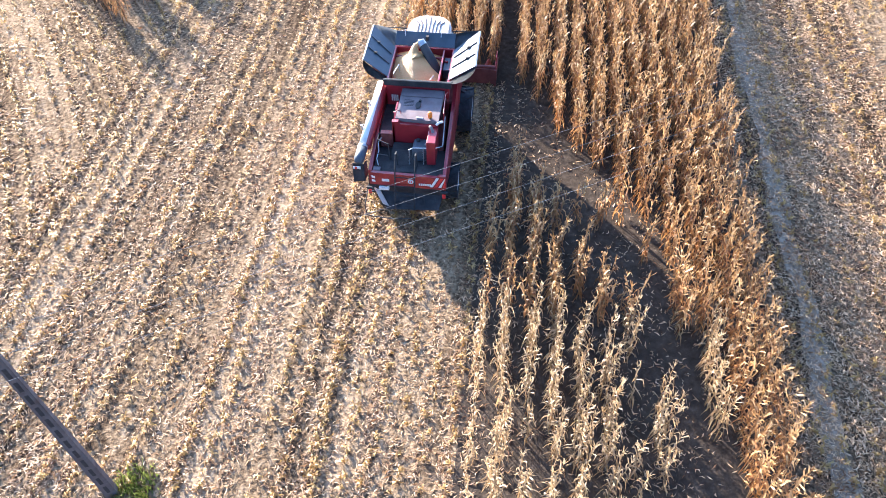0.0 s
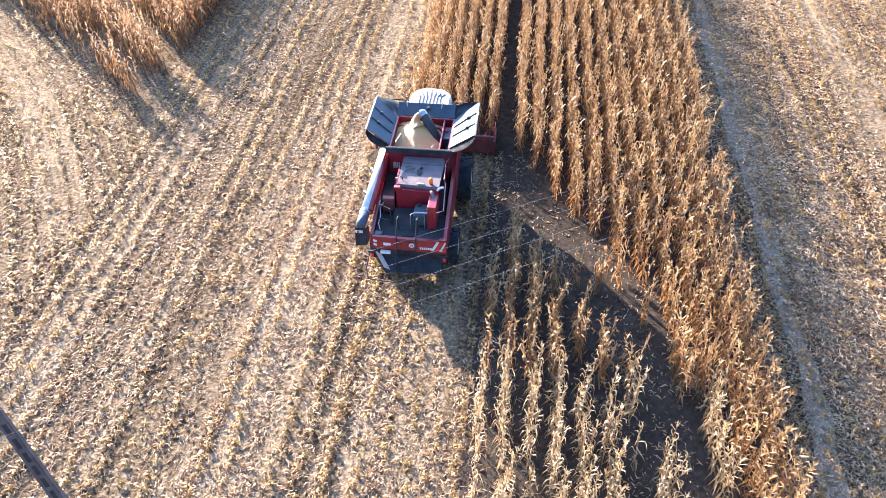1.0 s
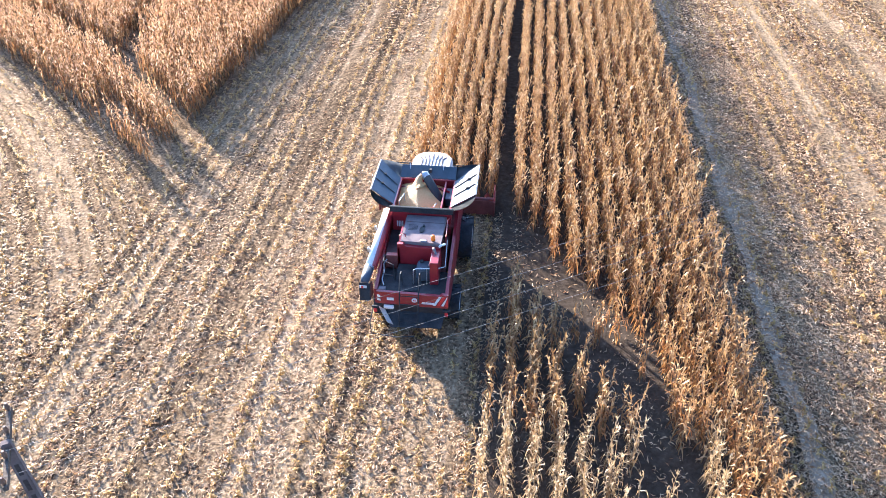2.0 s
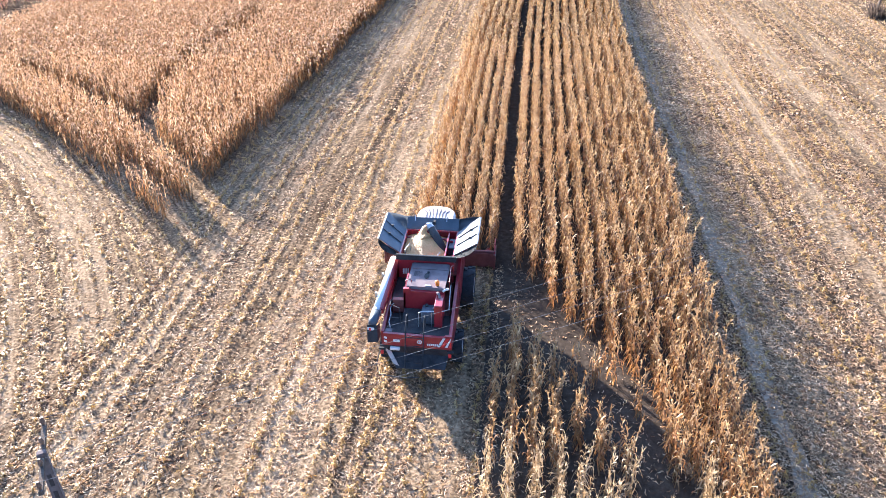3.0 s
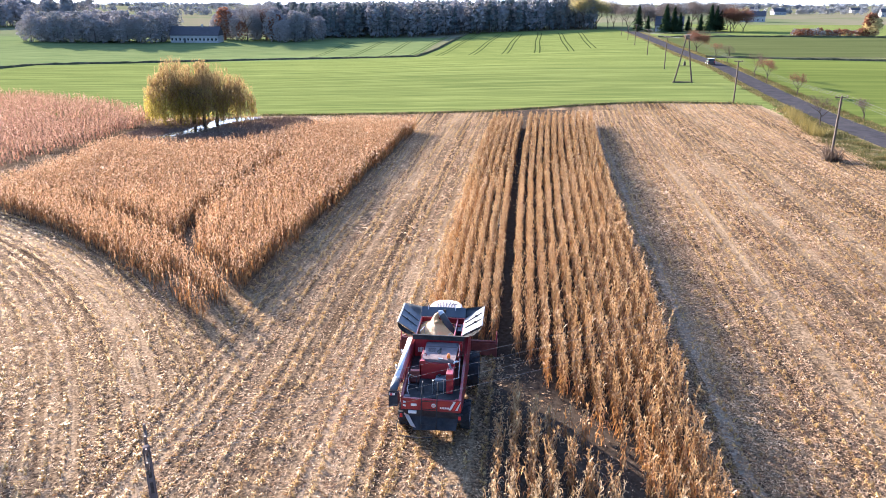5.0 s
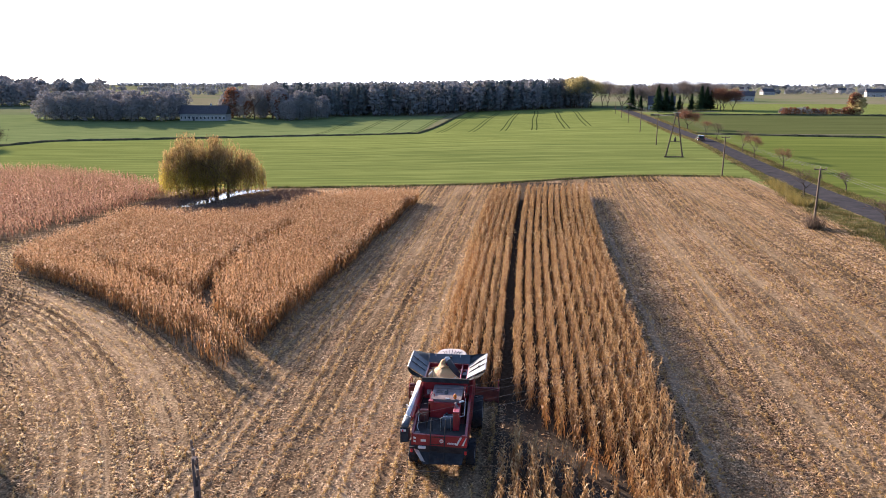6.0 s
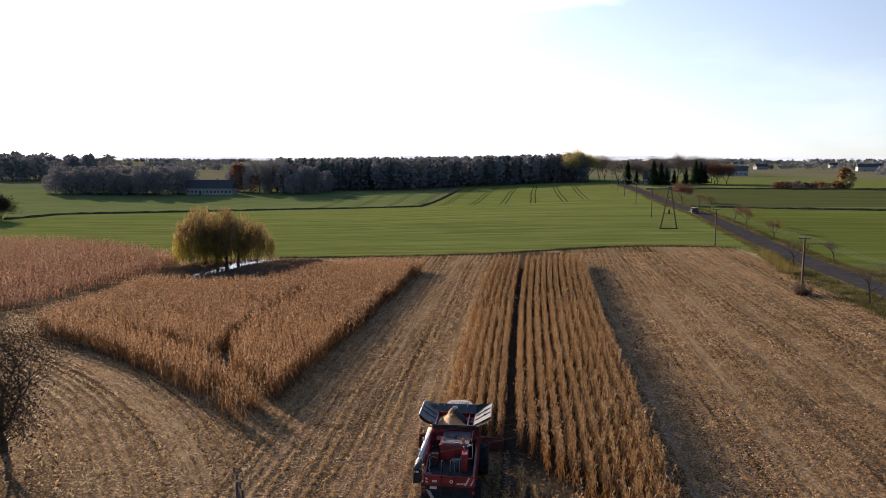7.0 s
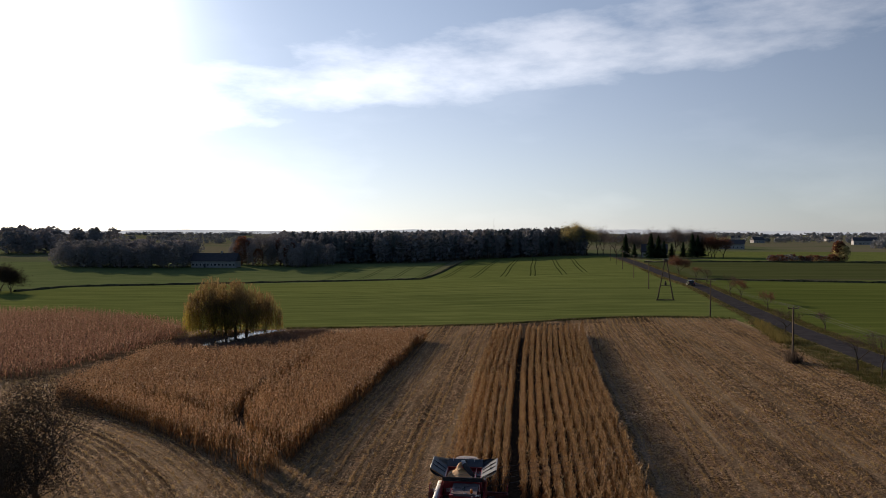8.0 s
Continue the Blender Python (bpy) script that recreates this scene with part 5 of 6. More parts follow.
frame_tops = lattice_support(35.3, 154.0)
chain = [[Vector(v) for v in (corner_tops[0], corner_tops[1], corner_tops[3])]] + line_tops[:2] + [frame_tops] + line_tops[2:]
for a, b in zip(chain, chain[1:]):
    for p, q in zip(a, b):
        span(p, q, 0.5, 0.009)


# ---- trees ----
def branches(r, start, way, length, radius, depth, out, tips, spread=0.7, droop=0.0, forks=3):
    """Limbs that fork and taper; end points are kept for the foliage."""
    pts = [Vector(start)]
    w = Vector(way).normalized()
    for k in range(3):
        w = (w + Vector((r.uniform(-0.25, 0.25), r.uniform(-0.25, 0.25), r.uniform(-0.1, 0.18) - droop))).normalized()
        pts.append(pts[-1] + w * length / 3)
    add_tube(out, pts, [radius, radius * 0.85, radius * 0.7, radius * 0.55], 5 if depth > 1 else 3, False)
    if depth <= 1:
        tips += pts[1:]
    if depth <= 0:
        return
    for k in range(forks):
        base = pts[2 if k == 0 else 3].lerp(pts[1], r.uniform(0, 0.3))
        a = 2 * math.pi * (k + r.uniform(-0.3, 0.3)) / forks
        side = Vector((math.cos(a), math.sin(a), r.uniform(0.15, 0.7)))
        branches(r, base, (w * (1 - spread * 0.6) + side * spread), length * r.uniform(0.6, 0.82), radius * 0.55, depth - 1, out, tips, spread, droop, forks)


def leaf_cloud(centres, count, size, jitter, hang=0.0, seed=1):
    """Small leaf faces strewn round points; hang stretches them downwards into strands."""
    g = np.random.default_rng(seed)
    c = np.array([tuple(p) for p in centres])[g.integers(0, len(centres), count)] + g.normal(0, jitter, (count, 3))
    a, b = g.normal(0, 1, (count, 3)), g.normal(0, 1, (count, 3))
    a /= np.linalg.norm(a, axis=1, keepdims=True)
    b /= np.linalg.norm(b, axis=1, keepdims=True)
    s = g.uniform(0.6, 1.4, (count, 1)) * size
    if hang:
        b = b * 0.15 + np.array([0, 0, -1.0])
        long = s * g.uniform(0.6, 1.6, (count, 1)) * hang
        v = np.stack([c - a * s * 0.35, c + a * s * 0.35, c + b * long], 1)
    else:
        v = np.stack([c - a * s * 0.5, c + b * s * 0.5, c + a * s * 0.5], 1)
    return v.reshape(-1, 3), np.arange(3 * count).reshape(-1, 3)


def tree(name, x, y, height, label, leaf, seed, leaves=1500, size=0.3, depth=3, spread=0.7, trunk=0.3, radius=0.16, jitter=0.35, group="", droop=0.0, hang=0.0, category="tree", forks=3):
    r = random.Random(seed)
    t = thing(name, pose(x, y, gz(x, y)), label, category, group)
    bm, tips = bmesh.new(), []
    add_tube(bm, [(0, 0, -0.1), (r.uniform(-0.1, 0.1), 0, height * trunk * 0.5), (r.uniform(-0.2, 0.2), r.uniform(-0.2, 0.2), height * trunk)], [radius * 1.3, radius, radius * 0.8], 8, False)
    for k in range(forks):
        a = 2 * math.pi * (k + r.uniform(-0.3, 0.3)) / forks
        branches(r, (0, 0, height * trunk), (spread * math.cos(a), spread * math.sin(a), 0.9), height * 0.36, radius * 0.6, depth, bm, tips, spread, droop, forks)
    zmax = max(v.co.z for v in bm.verts)
    for v in bm.verts:
        v.co.z *= height / zmax * 0.96 if v.co.z > 0 else 1
    tips = [Vector((p.x, p.y, p.z * height / zmax * 0.96)) for p in tips]
    part("trunk", bm, BARK, t, "dark branching trunk")
    if leaves:
        v, f = leaf_cloud(tips, leaves, size, jitter, hang, seed)
        v[:, 2] = np.maximum(v[:, 2], 0.3)
        ob = new("crown", tri_mesh("crown", v, f, [leaf]))
        ob.parent = t
    return t


def willow(x, y):
    """A broad weeping willow with several stems and hanging strands."""
    r = random.Random(21)
    t = thing("willow_tree", pose(x, y, gz(x, y)), "broad weeping willow with yellow-green hanging strands beside a pond", "tree")
    bm, tips = bmesh.new(), []
    for k, (sx, sy) in enumerate([(-5.0, 1.5), (-1.6, 0.3), (0.8, 0.0), (3.0, 1.0)]):
        add_tube(bm, [(sx, sy, -0.2), (sx + 0.2, sy, 0.9), (sx * 1.1, sy, 2.0)], [0.42, 0.32, 0.28], 8, False)
        for j in range(4):
            a = 2 * math.pi * (j + r.uniform(-0.3, 0.3)) / 4
            branches(r, (sx * 1.1, sy, 1.9), (0.75 * math.cos(a), 0.6 * math.sin(a), 0.85), 2.7, 0.17, 2, bm, tips, 0.7, 0.02)
    zmax = max(v.co.z for v in bm.verts)
    k = 7.6 / zmax
    for v in bm.verts:
        v.co.z *= k
        v.co.x *= 0.82
    part("trunk", bm, BARK, t, "several dark leaning stems")
    g = np.random.default_rng(4)
    haze = material("willow_twig_haze", [(0.2, (0.17, 0.112, 0.050)), (0.8, (0.33, 0.23, 0.11))], scale=0.4, rough=0.85, vary="island", vary_by=0.25, through_light=0.45)
    # heads of the crown: x, y, radius, top, how near the ground the strands end, how many strands
    heads = [(-3.6, 0.0, 4.4, 10.9, 0.3, 1.0), (-6.6, 0.6, 2.8, 8.6, 0.2, 1.0), (0.2, 0.8, 3.4, 10.6, 0.9, 0.9), (3.6, -0.2, 4.0, 10.2, 1.4, 0.85), (6.4, 0.3, 3.0, 8.4, 0.8, 0.9),
             (-1.6, -1.8, 2.6, 8.4, 0.5, 0.9), (1.6, -1.4, 2.4, 8.0, 2.2, 0.5)]
    green, brown = [], []
    for hx, hy, hr, ht, end, thick in heads:
        for c in range(int(26 * hr)):
            a, q = g.uniform(0, 2 * math.pi), math.sqrt(g.uniform(0.0, 1.0))
            cx, cy = hx + hr * q * math.cos(a), hy + 1.2 * hr * q * math.sin(a)
            ct = ht * math.sqrt(max(0.10, 1 - (0.88 * q) ** 2)) * g.uniform(0.80, 1.06)
            # twigs that cover the dome
            n = 44
            p = np.stack([cx + g.normal(0, 0.5, n), cy + g.normal(0, 0.5, n), ct - np.abs(g.normal(0, 1.1, n))], 1)
            u = g.normal(0, 1, (n, 3)) * [1, 1, 0.8]
            u /= np.linalg.norm(u, axis=1, keepdims=True)
            w = np.cross(u, [0.3, 0.2, 0.9])
            size = g.uniform(0.10, 0.30, (n, 1))
            brown.append(np.stack([p - u * size, p + w * 0.04, p + u * size], 1))
            # strands hanging from it
            for k in range(int(g.integers(5, 11) * thick)):
                x0, y0 = cx + g.normal(0, 0.35), cy + g.normal(0, 0.35)
                low = max(end + g.uniform(0, 1.6), ct - g.uniform(1.5, 7.0) * (0.5 + 0.6 * q))
                if ct - low < 0.6:
                    continue
                z = np.arange(low, ct, 0.27)
                m = len(z)
                swing = (ct - z) * 0.07 * g.normal()
                p = np.stack([x0 + swing + g.normal(0, 0.06, m), y0 + g.normal(0, 0.07, m), z], 1)
                u = g.normal(0, 1, (m, 3)) * [1, 1, 0.3]
                u /= np.linalg.norm(u, axis=1, keepdims=True)
                f = np.stack([p - u * 0.055, p + u * 0.055, p + np.array([0, 0, -0.36]) + u * 0.05], 1)
                high = (z + g.normal(0, 1.2, m) > 0.55 * ht) | (g.uniform(0, 1, m) < (0.55 if x0 > 1.5 else 0.12))
                green.append(f[~high])
                brown.append(f[high])
    for vs, mat in ((green, WILLOW_LEAF), (brown, haze)):
        w = np.concatenate(vs).reshape(-1, 3)
        ob = new("crown", tri_mesh("crown", w, np.arange(len(w)).reshape(-1, 3), [mat]))
        ob.parent = t


willow(-53.6, 107.4)


def wood(name, outline, count, low, high, kinds, label, category, seed, tris=70, wide=0.30, clump=0.055, foot=0.12):
    """Many far trees as one object: trunks and clumped crowns, of several leaf colours."""
    g = np.random.default_rng(seed)
    xs, ys = [p[0] for p in outline], [p[1] for p in outline]
    px, py = np.empty(0), np.empty(0)
    while len(px) < count:
        ax, ay = g.uniform(min(xs), max(xs), 4 * count), g.uniform(min(ys), max(ys), 4 * count)
        ok = inside(ax, ay, outline)
        px, py = np.concatenate([px, ax[ok]]), np.concatenate([py, ay[ok]])
    px, py = px[:count], py[:count]
    h = g.uniform(low, high, count)
    pick = g.choice(len(kinds), count, p=np.array([k[1] for k in kinds]) / sum(k[1] for k in kinds))
    vs, fs, ss, base = [], [], [], 0
    for i in range(count):
        conical = kinds[pick[i]][2]
        t = g.uniform(0, 1, tris) ** (0.8 if conical else 0.6)
        z = h[i] * (foot + (1 - foot) * t)
        rad = h[i] * wide * ((1.02 - t) * 0.9 if conical else np.sqrt(np.maximum(0.02, 1 - (2 * t - 1.05) ** 2)) * 0.95)
        a = g.uniform(0, 2 * math.pi, tris)
        rr = rad * np.sqrt(g.uniform(0.15, 1, tris))
        c = np.stack([px[i] + rr * np.cos(a), py[i] + rr * np.sin(a), z], 1)
        s = h[i] * clump * g.uniform(0.6, 1.7, (tris, 1))
        u, w = g.normal(0, 1, (tris, 3)) * [1, 1, 0.2], g.normal(0, 1, (tris, 3)) * [0.25, 0.25, 1]      # upright sprays
        u /= np.linalg.norm(u, axis=1, keepdims=True)
        w /= np.linalg.norm(w, axis=1, keepdims=True)
        vs.append(np.stack([c - u * s, c + w * s, c + u * s], 1).reshape(-1, 3))
        fs.append(np.arange(3 * tris).reshape(-1, 3) + base)
        ss.append(np.full(tris, pick[i]))
        base += 3 * tris
        r0 = 0.015 * h[i]
        vs.append(np.array([(px[i] - r0, py[i], 0), (px[i] + r0, py[i], 0), (px[i], py[i], h[i] * 0.75)]))
        fs.append(np.array([[base, base + 1, base + 2]]))
        ss.append(np.array([len(kinds)]))
        base += 3
    v = np.concatenate(vs)
    v[:, 2] += ground_z(v[:, 0], v[:, 1]) - 0.1
    me = tri_mesh(name, v, np.concatenate(fs), [k[0] for k in kinds] + [BARK], np.concatenate(ss))
    return tagged(new(name, me), label, category, kind="stuff")


# pine green lifted towards blue-grey, the haze put into its colour
PINE = material("haze_pale_pine", [(0.2, (0.105, 0.125, 0.130)), (0.8, (0.160, 0.180, 0.182))], scale=0.1, rough=0.95, vary="island", vary_by=0.2, through_light=0.12)
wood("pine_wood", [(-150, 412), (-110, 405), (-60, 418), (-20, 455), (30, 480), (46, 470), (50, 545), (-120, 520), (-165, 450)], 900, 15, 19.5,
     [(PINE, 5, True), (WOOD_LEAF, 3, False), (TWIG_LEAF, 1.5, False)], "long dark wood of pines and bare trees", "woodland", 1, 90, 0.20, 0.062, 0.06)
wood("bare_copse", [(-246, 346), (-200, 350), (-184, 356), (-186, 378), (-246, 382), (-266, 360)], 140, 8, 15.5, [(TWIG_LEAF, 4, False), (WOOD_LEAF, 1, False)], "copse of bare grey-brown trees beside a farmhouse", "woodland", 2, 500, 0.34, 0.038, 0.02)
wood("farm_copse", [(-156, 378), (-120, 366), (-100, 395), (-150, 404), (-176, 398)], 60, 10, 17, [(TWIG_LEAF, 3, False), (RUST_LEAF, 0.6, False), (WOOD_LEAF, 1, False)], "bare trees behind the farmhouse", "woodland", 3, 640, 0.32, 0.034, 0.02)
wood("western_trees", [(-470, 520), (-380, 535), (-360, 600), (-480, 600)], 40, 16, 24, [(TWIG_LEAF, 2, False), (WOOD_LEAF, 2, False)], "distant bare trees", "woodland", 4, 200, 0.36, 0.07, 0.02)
wood("bush_group", [(130, 361), (168, 364), (168, 369), (130, 366)], 60, 2.2, 4.2, [(RUST_LEAF, 3, False), (WOOD_LEAF, 1, False)], "low brown bushes at a field edge", "bushes", 5, 120, 0.6, 0.09, 0.0)
wood("golden_bush", [(162, 360), (167, 361), (167, 365), (163, 364)], 3, 8, 11.5, [(GOLD_LEAF, 1, False), (RUST_LEAF, 0.6, False)], "tall golden bushes at a field edge", "bushes", 6, 420, 0.34, 0.06, 0.02)
# tree belts on the plain, with haze painted in as pale blue-grey
FAR_TREES = material("haze_grey_crowns", [(0.2, (0.225, 0.235, 0.25)), (0.8, (0.27, 0.275, 0.285))], scale=0.02, rough=0.95, vary="island", vary_by=0.06, through_light=0.12)
far = np.random.default_rng(9)
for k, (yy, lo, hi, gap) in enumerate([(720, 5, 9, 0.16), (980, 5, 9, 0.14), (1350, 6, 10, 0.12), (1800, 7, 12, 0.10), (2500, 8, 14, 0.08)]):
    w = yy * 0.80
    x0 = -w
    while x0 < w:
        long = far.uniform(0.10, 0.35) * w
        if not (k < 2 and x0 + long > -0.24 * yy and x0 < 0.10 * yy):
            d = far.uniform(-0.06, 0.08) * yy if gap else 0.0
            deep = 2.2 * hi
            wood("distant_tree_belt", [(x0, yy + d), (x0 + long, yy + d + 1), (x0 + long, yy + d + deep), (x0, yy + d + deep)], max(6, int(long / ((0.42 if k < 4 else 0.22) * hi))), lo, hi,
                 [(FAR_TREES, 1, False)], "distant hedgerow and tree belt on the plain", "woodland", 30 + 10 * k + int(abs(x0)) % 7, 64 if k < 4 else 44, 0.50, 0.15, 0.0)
        x0 += long + far.uniform(0.3, 1.7) * gap * w


def distant_hills():
    """Low wooded hills edging the plain, a pale glowing backdrop with painted-in haze."""
    m = bpy.data.materials.new("glowing_haze_hills")
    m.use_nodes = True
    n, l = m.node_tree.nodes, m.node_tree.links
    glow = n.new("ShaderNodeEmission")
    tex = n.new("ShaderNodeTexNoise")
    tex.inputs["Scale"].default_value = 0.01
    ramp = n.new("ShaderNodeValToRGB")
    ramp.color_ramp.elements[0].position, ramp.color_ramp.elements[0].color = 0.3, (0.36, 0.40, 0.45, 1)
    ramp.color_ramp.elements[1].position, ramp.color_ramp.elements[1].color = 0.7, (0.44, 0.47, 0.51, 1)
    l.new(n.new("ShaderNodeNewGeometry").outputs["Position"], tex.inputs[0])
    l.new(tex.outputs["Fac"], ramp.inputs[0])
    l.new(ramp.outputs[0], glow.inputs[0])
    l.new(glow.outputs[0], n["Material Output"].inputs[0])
    bm = bmesh.new()
    rows = []
    for k in range(241):
        a = radians(-62 + 124 * k / 240)
        x, y = 4200 * math.sin(a), 4200 * math.cos(a)
        top = 21 + 9 * noise.noise((k * 0.05, 0.4, 0)) + 5 * noise.noise((k * 0.23, 1.7, 0)) + 2.5 * noise.noise((k * 0.9, 5.2, 0))
        base = gz(x, min(y, 4000.0))
        rows.append([bm.verts.new((x, y, base - 4)), bm.verts.new((x, y, base + top * 0.7)), bm.verts.new((x * 1.003, y * 1.003, base + top))])
    for a, b in zip(rows, rows[1:]):
        for k in range(2):
            bm.faces.new((a[k], b[k], b[k + 1], a[k + 1]))
    tagged(part("backdrop", bm, m), "pale wooded hills along the horizon, glowing with painted haze", "hills", kind="structure")


distant_hills()


def spruce(x, y, height, seed):
    """A conical spruce: a trunk with tiers of drooping needle sprays."""
    t = thing("spruce_tree", pose(x, y, gz(x, y)), "dark green conical spruce beside the farmstead", "tree", "spruces by the farmstead")
    part("trunk", tube([(0, 0, -0.1), (0, 0, height)], [0.25, 0.03], 6), BARK, t)
    g = np.random.default_rng(seed)
    n = 3200
    q = 1 - np.sqrt(g.uniform(0, 1, n))
    a = g.uniform(0, 2 * math.pi, n)
    rad = height * 0.30 * (1.02 - q) * np.sqrt(g.uniform(0.1, 1.0, n)) * (0.66 + 0.20 * np.sin(q * 60) + 0.28 * np.sin(q * 17 + 2 * a + seed))
    c = np.stack([rad * np.cos(a), rad * np.sin(a), height * (0.06 + 0.93 * q)], 1)
    out = np.stack([np.cos(a), np.sin(a), -0.45 + 0 * a], 1)
    side = np.stack([-np.sin(a), np.cos(a), 0 * a], 1)
    s = g.uniform(0.4, 1.0, (n, 1)) * height * 0.06
    v = np.stack([c - side * s * 0.5, c + side * s * 0.5, c + out * s * 1.3], 1).reshape(-1, 3)
    ob = new("crown", tri_mesh("crown", v, np.arange(3 * n).reshape(-1, 3), [SPRUCE_LEAF]))
    ob.parent = t


for k, (x, y, h) in enumerate([(76.5, 402, 15.5), (81, 404, 14), (85, 408, 11), (66, 428, 15), (70, 420, 9), (104, 420, 15), (108, 424, 14), (100, 426, 10), (94, 430, 9), (112, 430, 12)]):
    spruce(x, y, h, 50 + k)
ROADSIDE_TWIG = material("dark_twigs", [(0.2, (0.07, 0.052, 0.040)), (0.8, (0.15, 0.110, 0.085))], scale=0.5, rough=0.9, vary="island", vary_by=0.25, through_light=0.3)
tree("poplar_tree", 39.5, 478, 22, "tall golden poplar at the end of the wood", GOLD_LEAF, 61, 9000, 0.6, 3, 0.55, 0.15, 0.4, 1.6)
tree("poplar_tree", 48, 486, 19, "tall golden poplar at the end of the wood", GOLD_LEAF, 62, 8000, 0.6, 3, 0.55, 0.15, 0.4, 1.6)
for k, (x, y, h) in enumerate([(-147, 380, 21), (-138, 384, 20)]):
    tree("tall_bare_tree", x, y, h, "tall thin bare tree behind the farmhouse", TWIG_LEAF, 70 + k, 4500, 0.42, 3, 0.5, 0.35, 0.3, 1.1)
BROWN_TWIG = material("brown_twigs", [(0.2, (0.13, 0.105, 0.092)), (0.8, (0.20, 0.165, 0.145))], scale=0.1, rough=0.95, vary="island", vary_by=0.1, through_light=0.15)
for k, (x, y, h) in enumerate([(98, 440, 17), (104, 446, 18), (90, 446, 15), (113, 440, 15), (63, 446, 16), (57, 500, 18), (62, 510, 18), (72, 436, 14), (78, 442, 15), (120, 446, 15), (86, 450, 17), (109, 434, 16)]):
    tree("bare_tree", x, y, h, "bare brown tree by the farmstead", BROWN_TWIG, 80 + k, 6500, 0.40, 3, 0.5, 0.10, 0.28, 1.7, "bare farm trees")
for k, (x, y) in enumerate([(116, 424), (119, 428), (123, 424)]):
    tree("russet_tree", x, y, 12, "upright russet tree by the farmstead", RUST_LEAF, 95 + k, 6000, 0.42, 3, 0.5, 0.10, 0.25, 1.2, "russet farm trees")
tree("russet_tree", 60.4, 255, 7.2, "round russet tree beside the road", RUST_LEAF, 99, 7000, 0.26, 3, 0.8, 0.2, 0.18, 0.6)
for k, (x, y, h, n) in enumerate([(53.0, 163.5, 5.4, 500), (52.2, 152, 5.4, 900), (52.4, 134.5, 4.4, 600), (44.2, 101, 4.6, 300), (52.7, 107, 3.2, 350), (42.1, 71.2, 5.4, 500), (43.2, 67.5, 5.6, 420), (55.4, 196, 5, 400), (56.8, 214, 5, 500)]):
    tree("roadside_tree", x, y, h, "small nearly leafless tree on the road verge", RUST_LEAF if k in (1, 2, 8) else ROADSIDE_TWIG, 120 + k, n * 2, 0.16, 3, 0.6, 0.32, 0.11, 0.25, "roadside trees")
HEDGE_LEAF = material("dull_hedge_leaf", [(0.2, (0.040, 0.032, 0.024)), (0.7, (0.078, 0.062, 0.044)), (0.97, (0.13, 0.105, 0.075))], scale=0.8, rough=0.85, vary="island", vary_by=0.3, through_light=0.1)
for k, (x, y, h, n) in enumerate([(-34.6, 25.6, 9.8, 9000), (-39.6, 21.0, 11.0, 9000), (-36.2, 16.0, 9.5, 9000), (-33.6, 20.5, 5.0, 6000)]):
    tree("hedgerow_tree", x, y, h, "dark half-bare tree with few dull leaves at the field edge", HEDGE_LEAF, 140 + k, n, 0.13, 4, 0.66, 0.16, 0.22, 0.8, "hedgerow trees")
for k, (x, y, h) in enumerate([(-33.4, 22.0, 6.4), (-34.3, 17.0, 6.8), (-36.8, 21.5, 7.0), (-32.8, 12.5, 6.0), (-38.0, 26.0, 7.0)]):
    tree("hedge_bush", x, y, h, "dense dark bush in the hedgerow", HEDGE_LEAF, 160 + k, 10000, 0.15, 3, 0.8, 0.08, 0.10, 0.8, "hedgerow bushes", category="bush", forks=4)
for k, (x, y) in enumerate([(-165, 196), (-171, 199)]):
    tree("field_bush", x, y, 8, "dark rounded bush at the field corner", HEDGE_LEAF, 150 + k, 7000, 0.42, 3, 0.7, 0.06, 0.2, 0.9)


# ---- tufts, reeds, pond ----
def tufts(name, places, height, width, blades, mat, label, category, seed):
    g = np.random.default_rng(seed)
    n = len(places) * blades
    c = np.repeat(np.asarray(places), blades, 0) + np.concatenate([g.normal(0, width, (n, 2)), np.zeros((n, 1))], 1)
    a = g.uniform(0, 2 * math.pi, n)
    h = height * g.uniform(0.4, 1.2, n)
    s = np.stack([np.cos(a), np.sin(a), 0 * a], 1) * (0.015 + 0.03 * height)
    top = np.stack([g.normal(0, 0.3, n) * h, g.normal(0, 0.3, n) * h, h], 1)
    v = np.stack([c - s, c + s, c + top], 1).reshape(-1, 3)
    return tagged(new(name, tri_mesh(name, v, np.arange(3 * n).reshape(-1, 3), [mat])), label, category, kind="stuff")


def strewn(n, left, right, y0, y1, seed):
    g = np.random.default_rng(seed)
    y = y0 + (y1 - y0) * g.uniform(0, 1, n) ** 1.4
    x = np.array([g.uniform(left(v), right(v)) for v in y])
    return np.stack([x, y, ground_z(x, y) + 0.03], 1)


tufts("verge_grass", strewn(2400, lambda y: VERGE_LINE(y) - 0.9, lambda y: ROAD_L(y) - 0.1, 40, 300, 1), 0.30, 0.25, 9, GRASS_TUFT, "long dry and green grass on the road verge", "grass", 1)
tufts("verge_grass_east", strewn(2400, lambda y: ROAD_R(y) + 0.1, lambda y: ROAD_R(y) + 2.2, 50, 330, 2), 0.34, 0.25, 9, GRASS_TUFT, "long dry and green grass on the far road verge", "grass", 2)
scrub = material("yellow_scrub", [(0.2, (0.12, 0.095, 0.03)), (0.8, (0.24, 0.19, 0.06))], scale=0.5, rough=0.8, vary="island", vary_by=0.25, through_light=0.3)
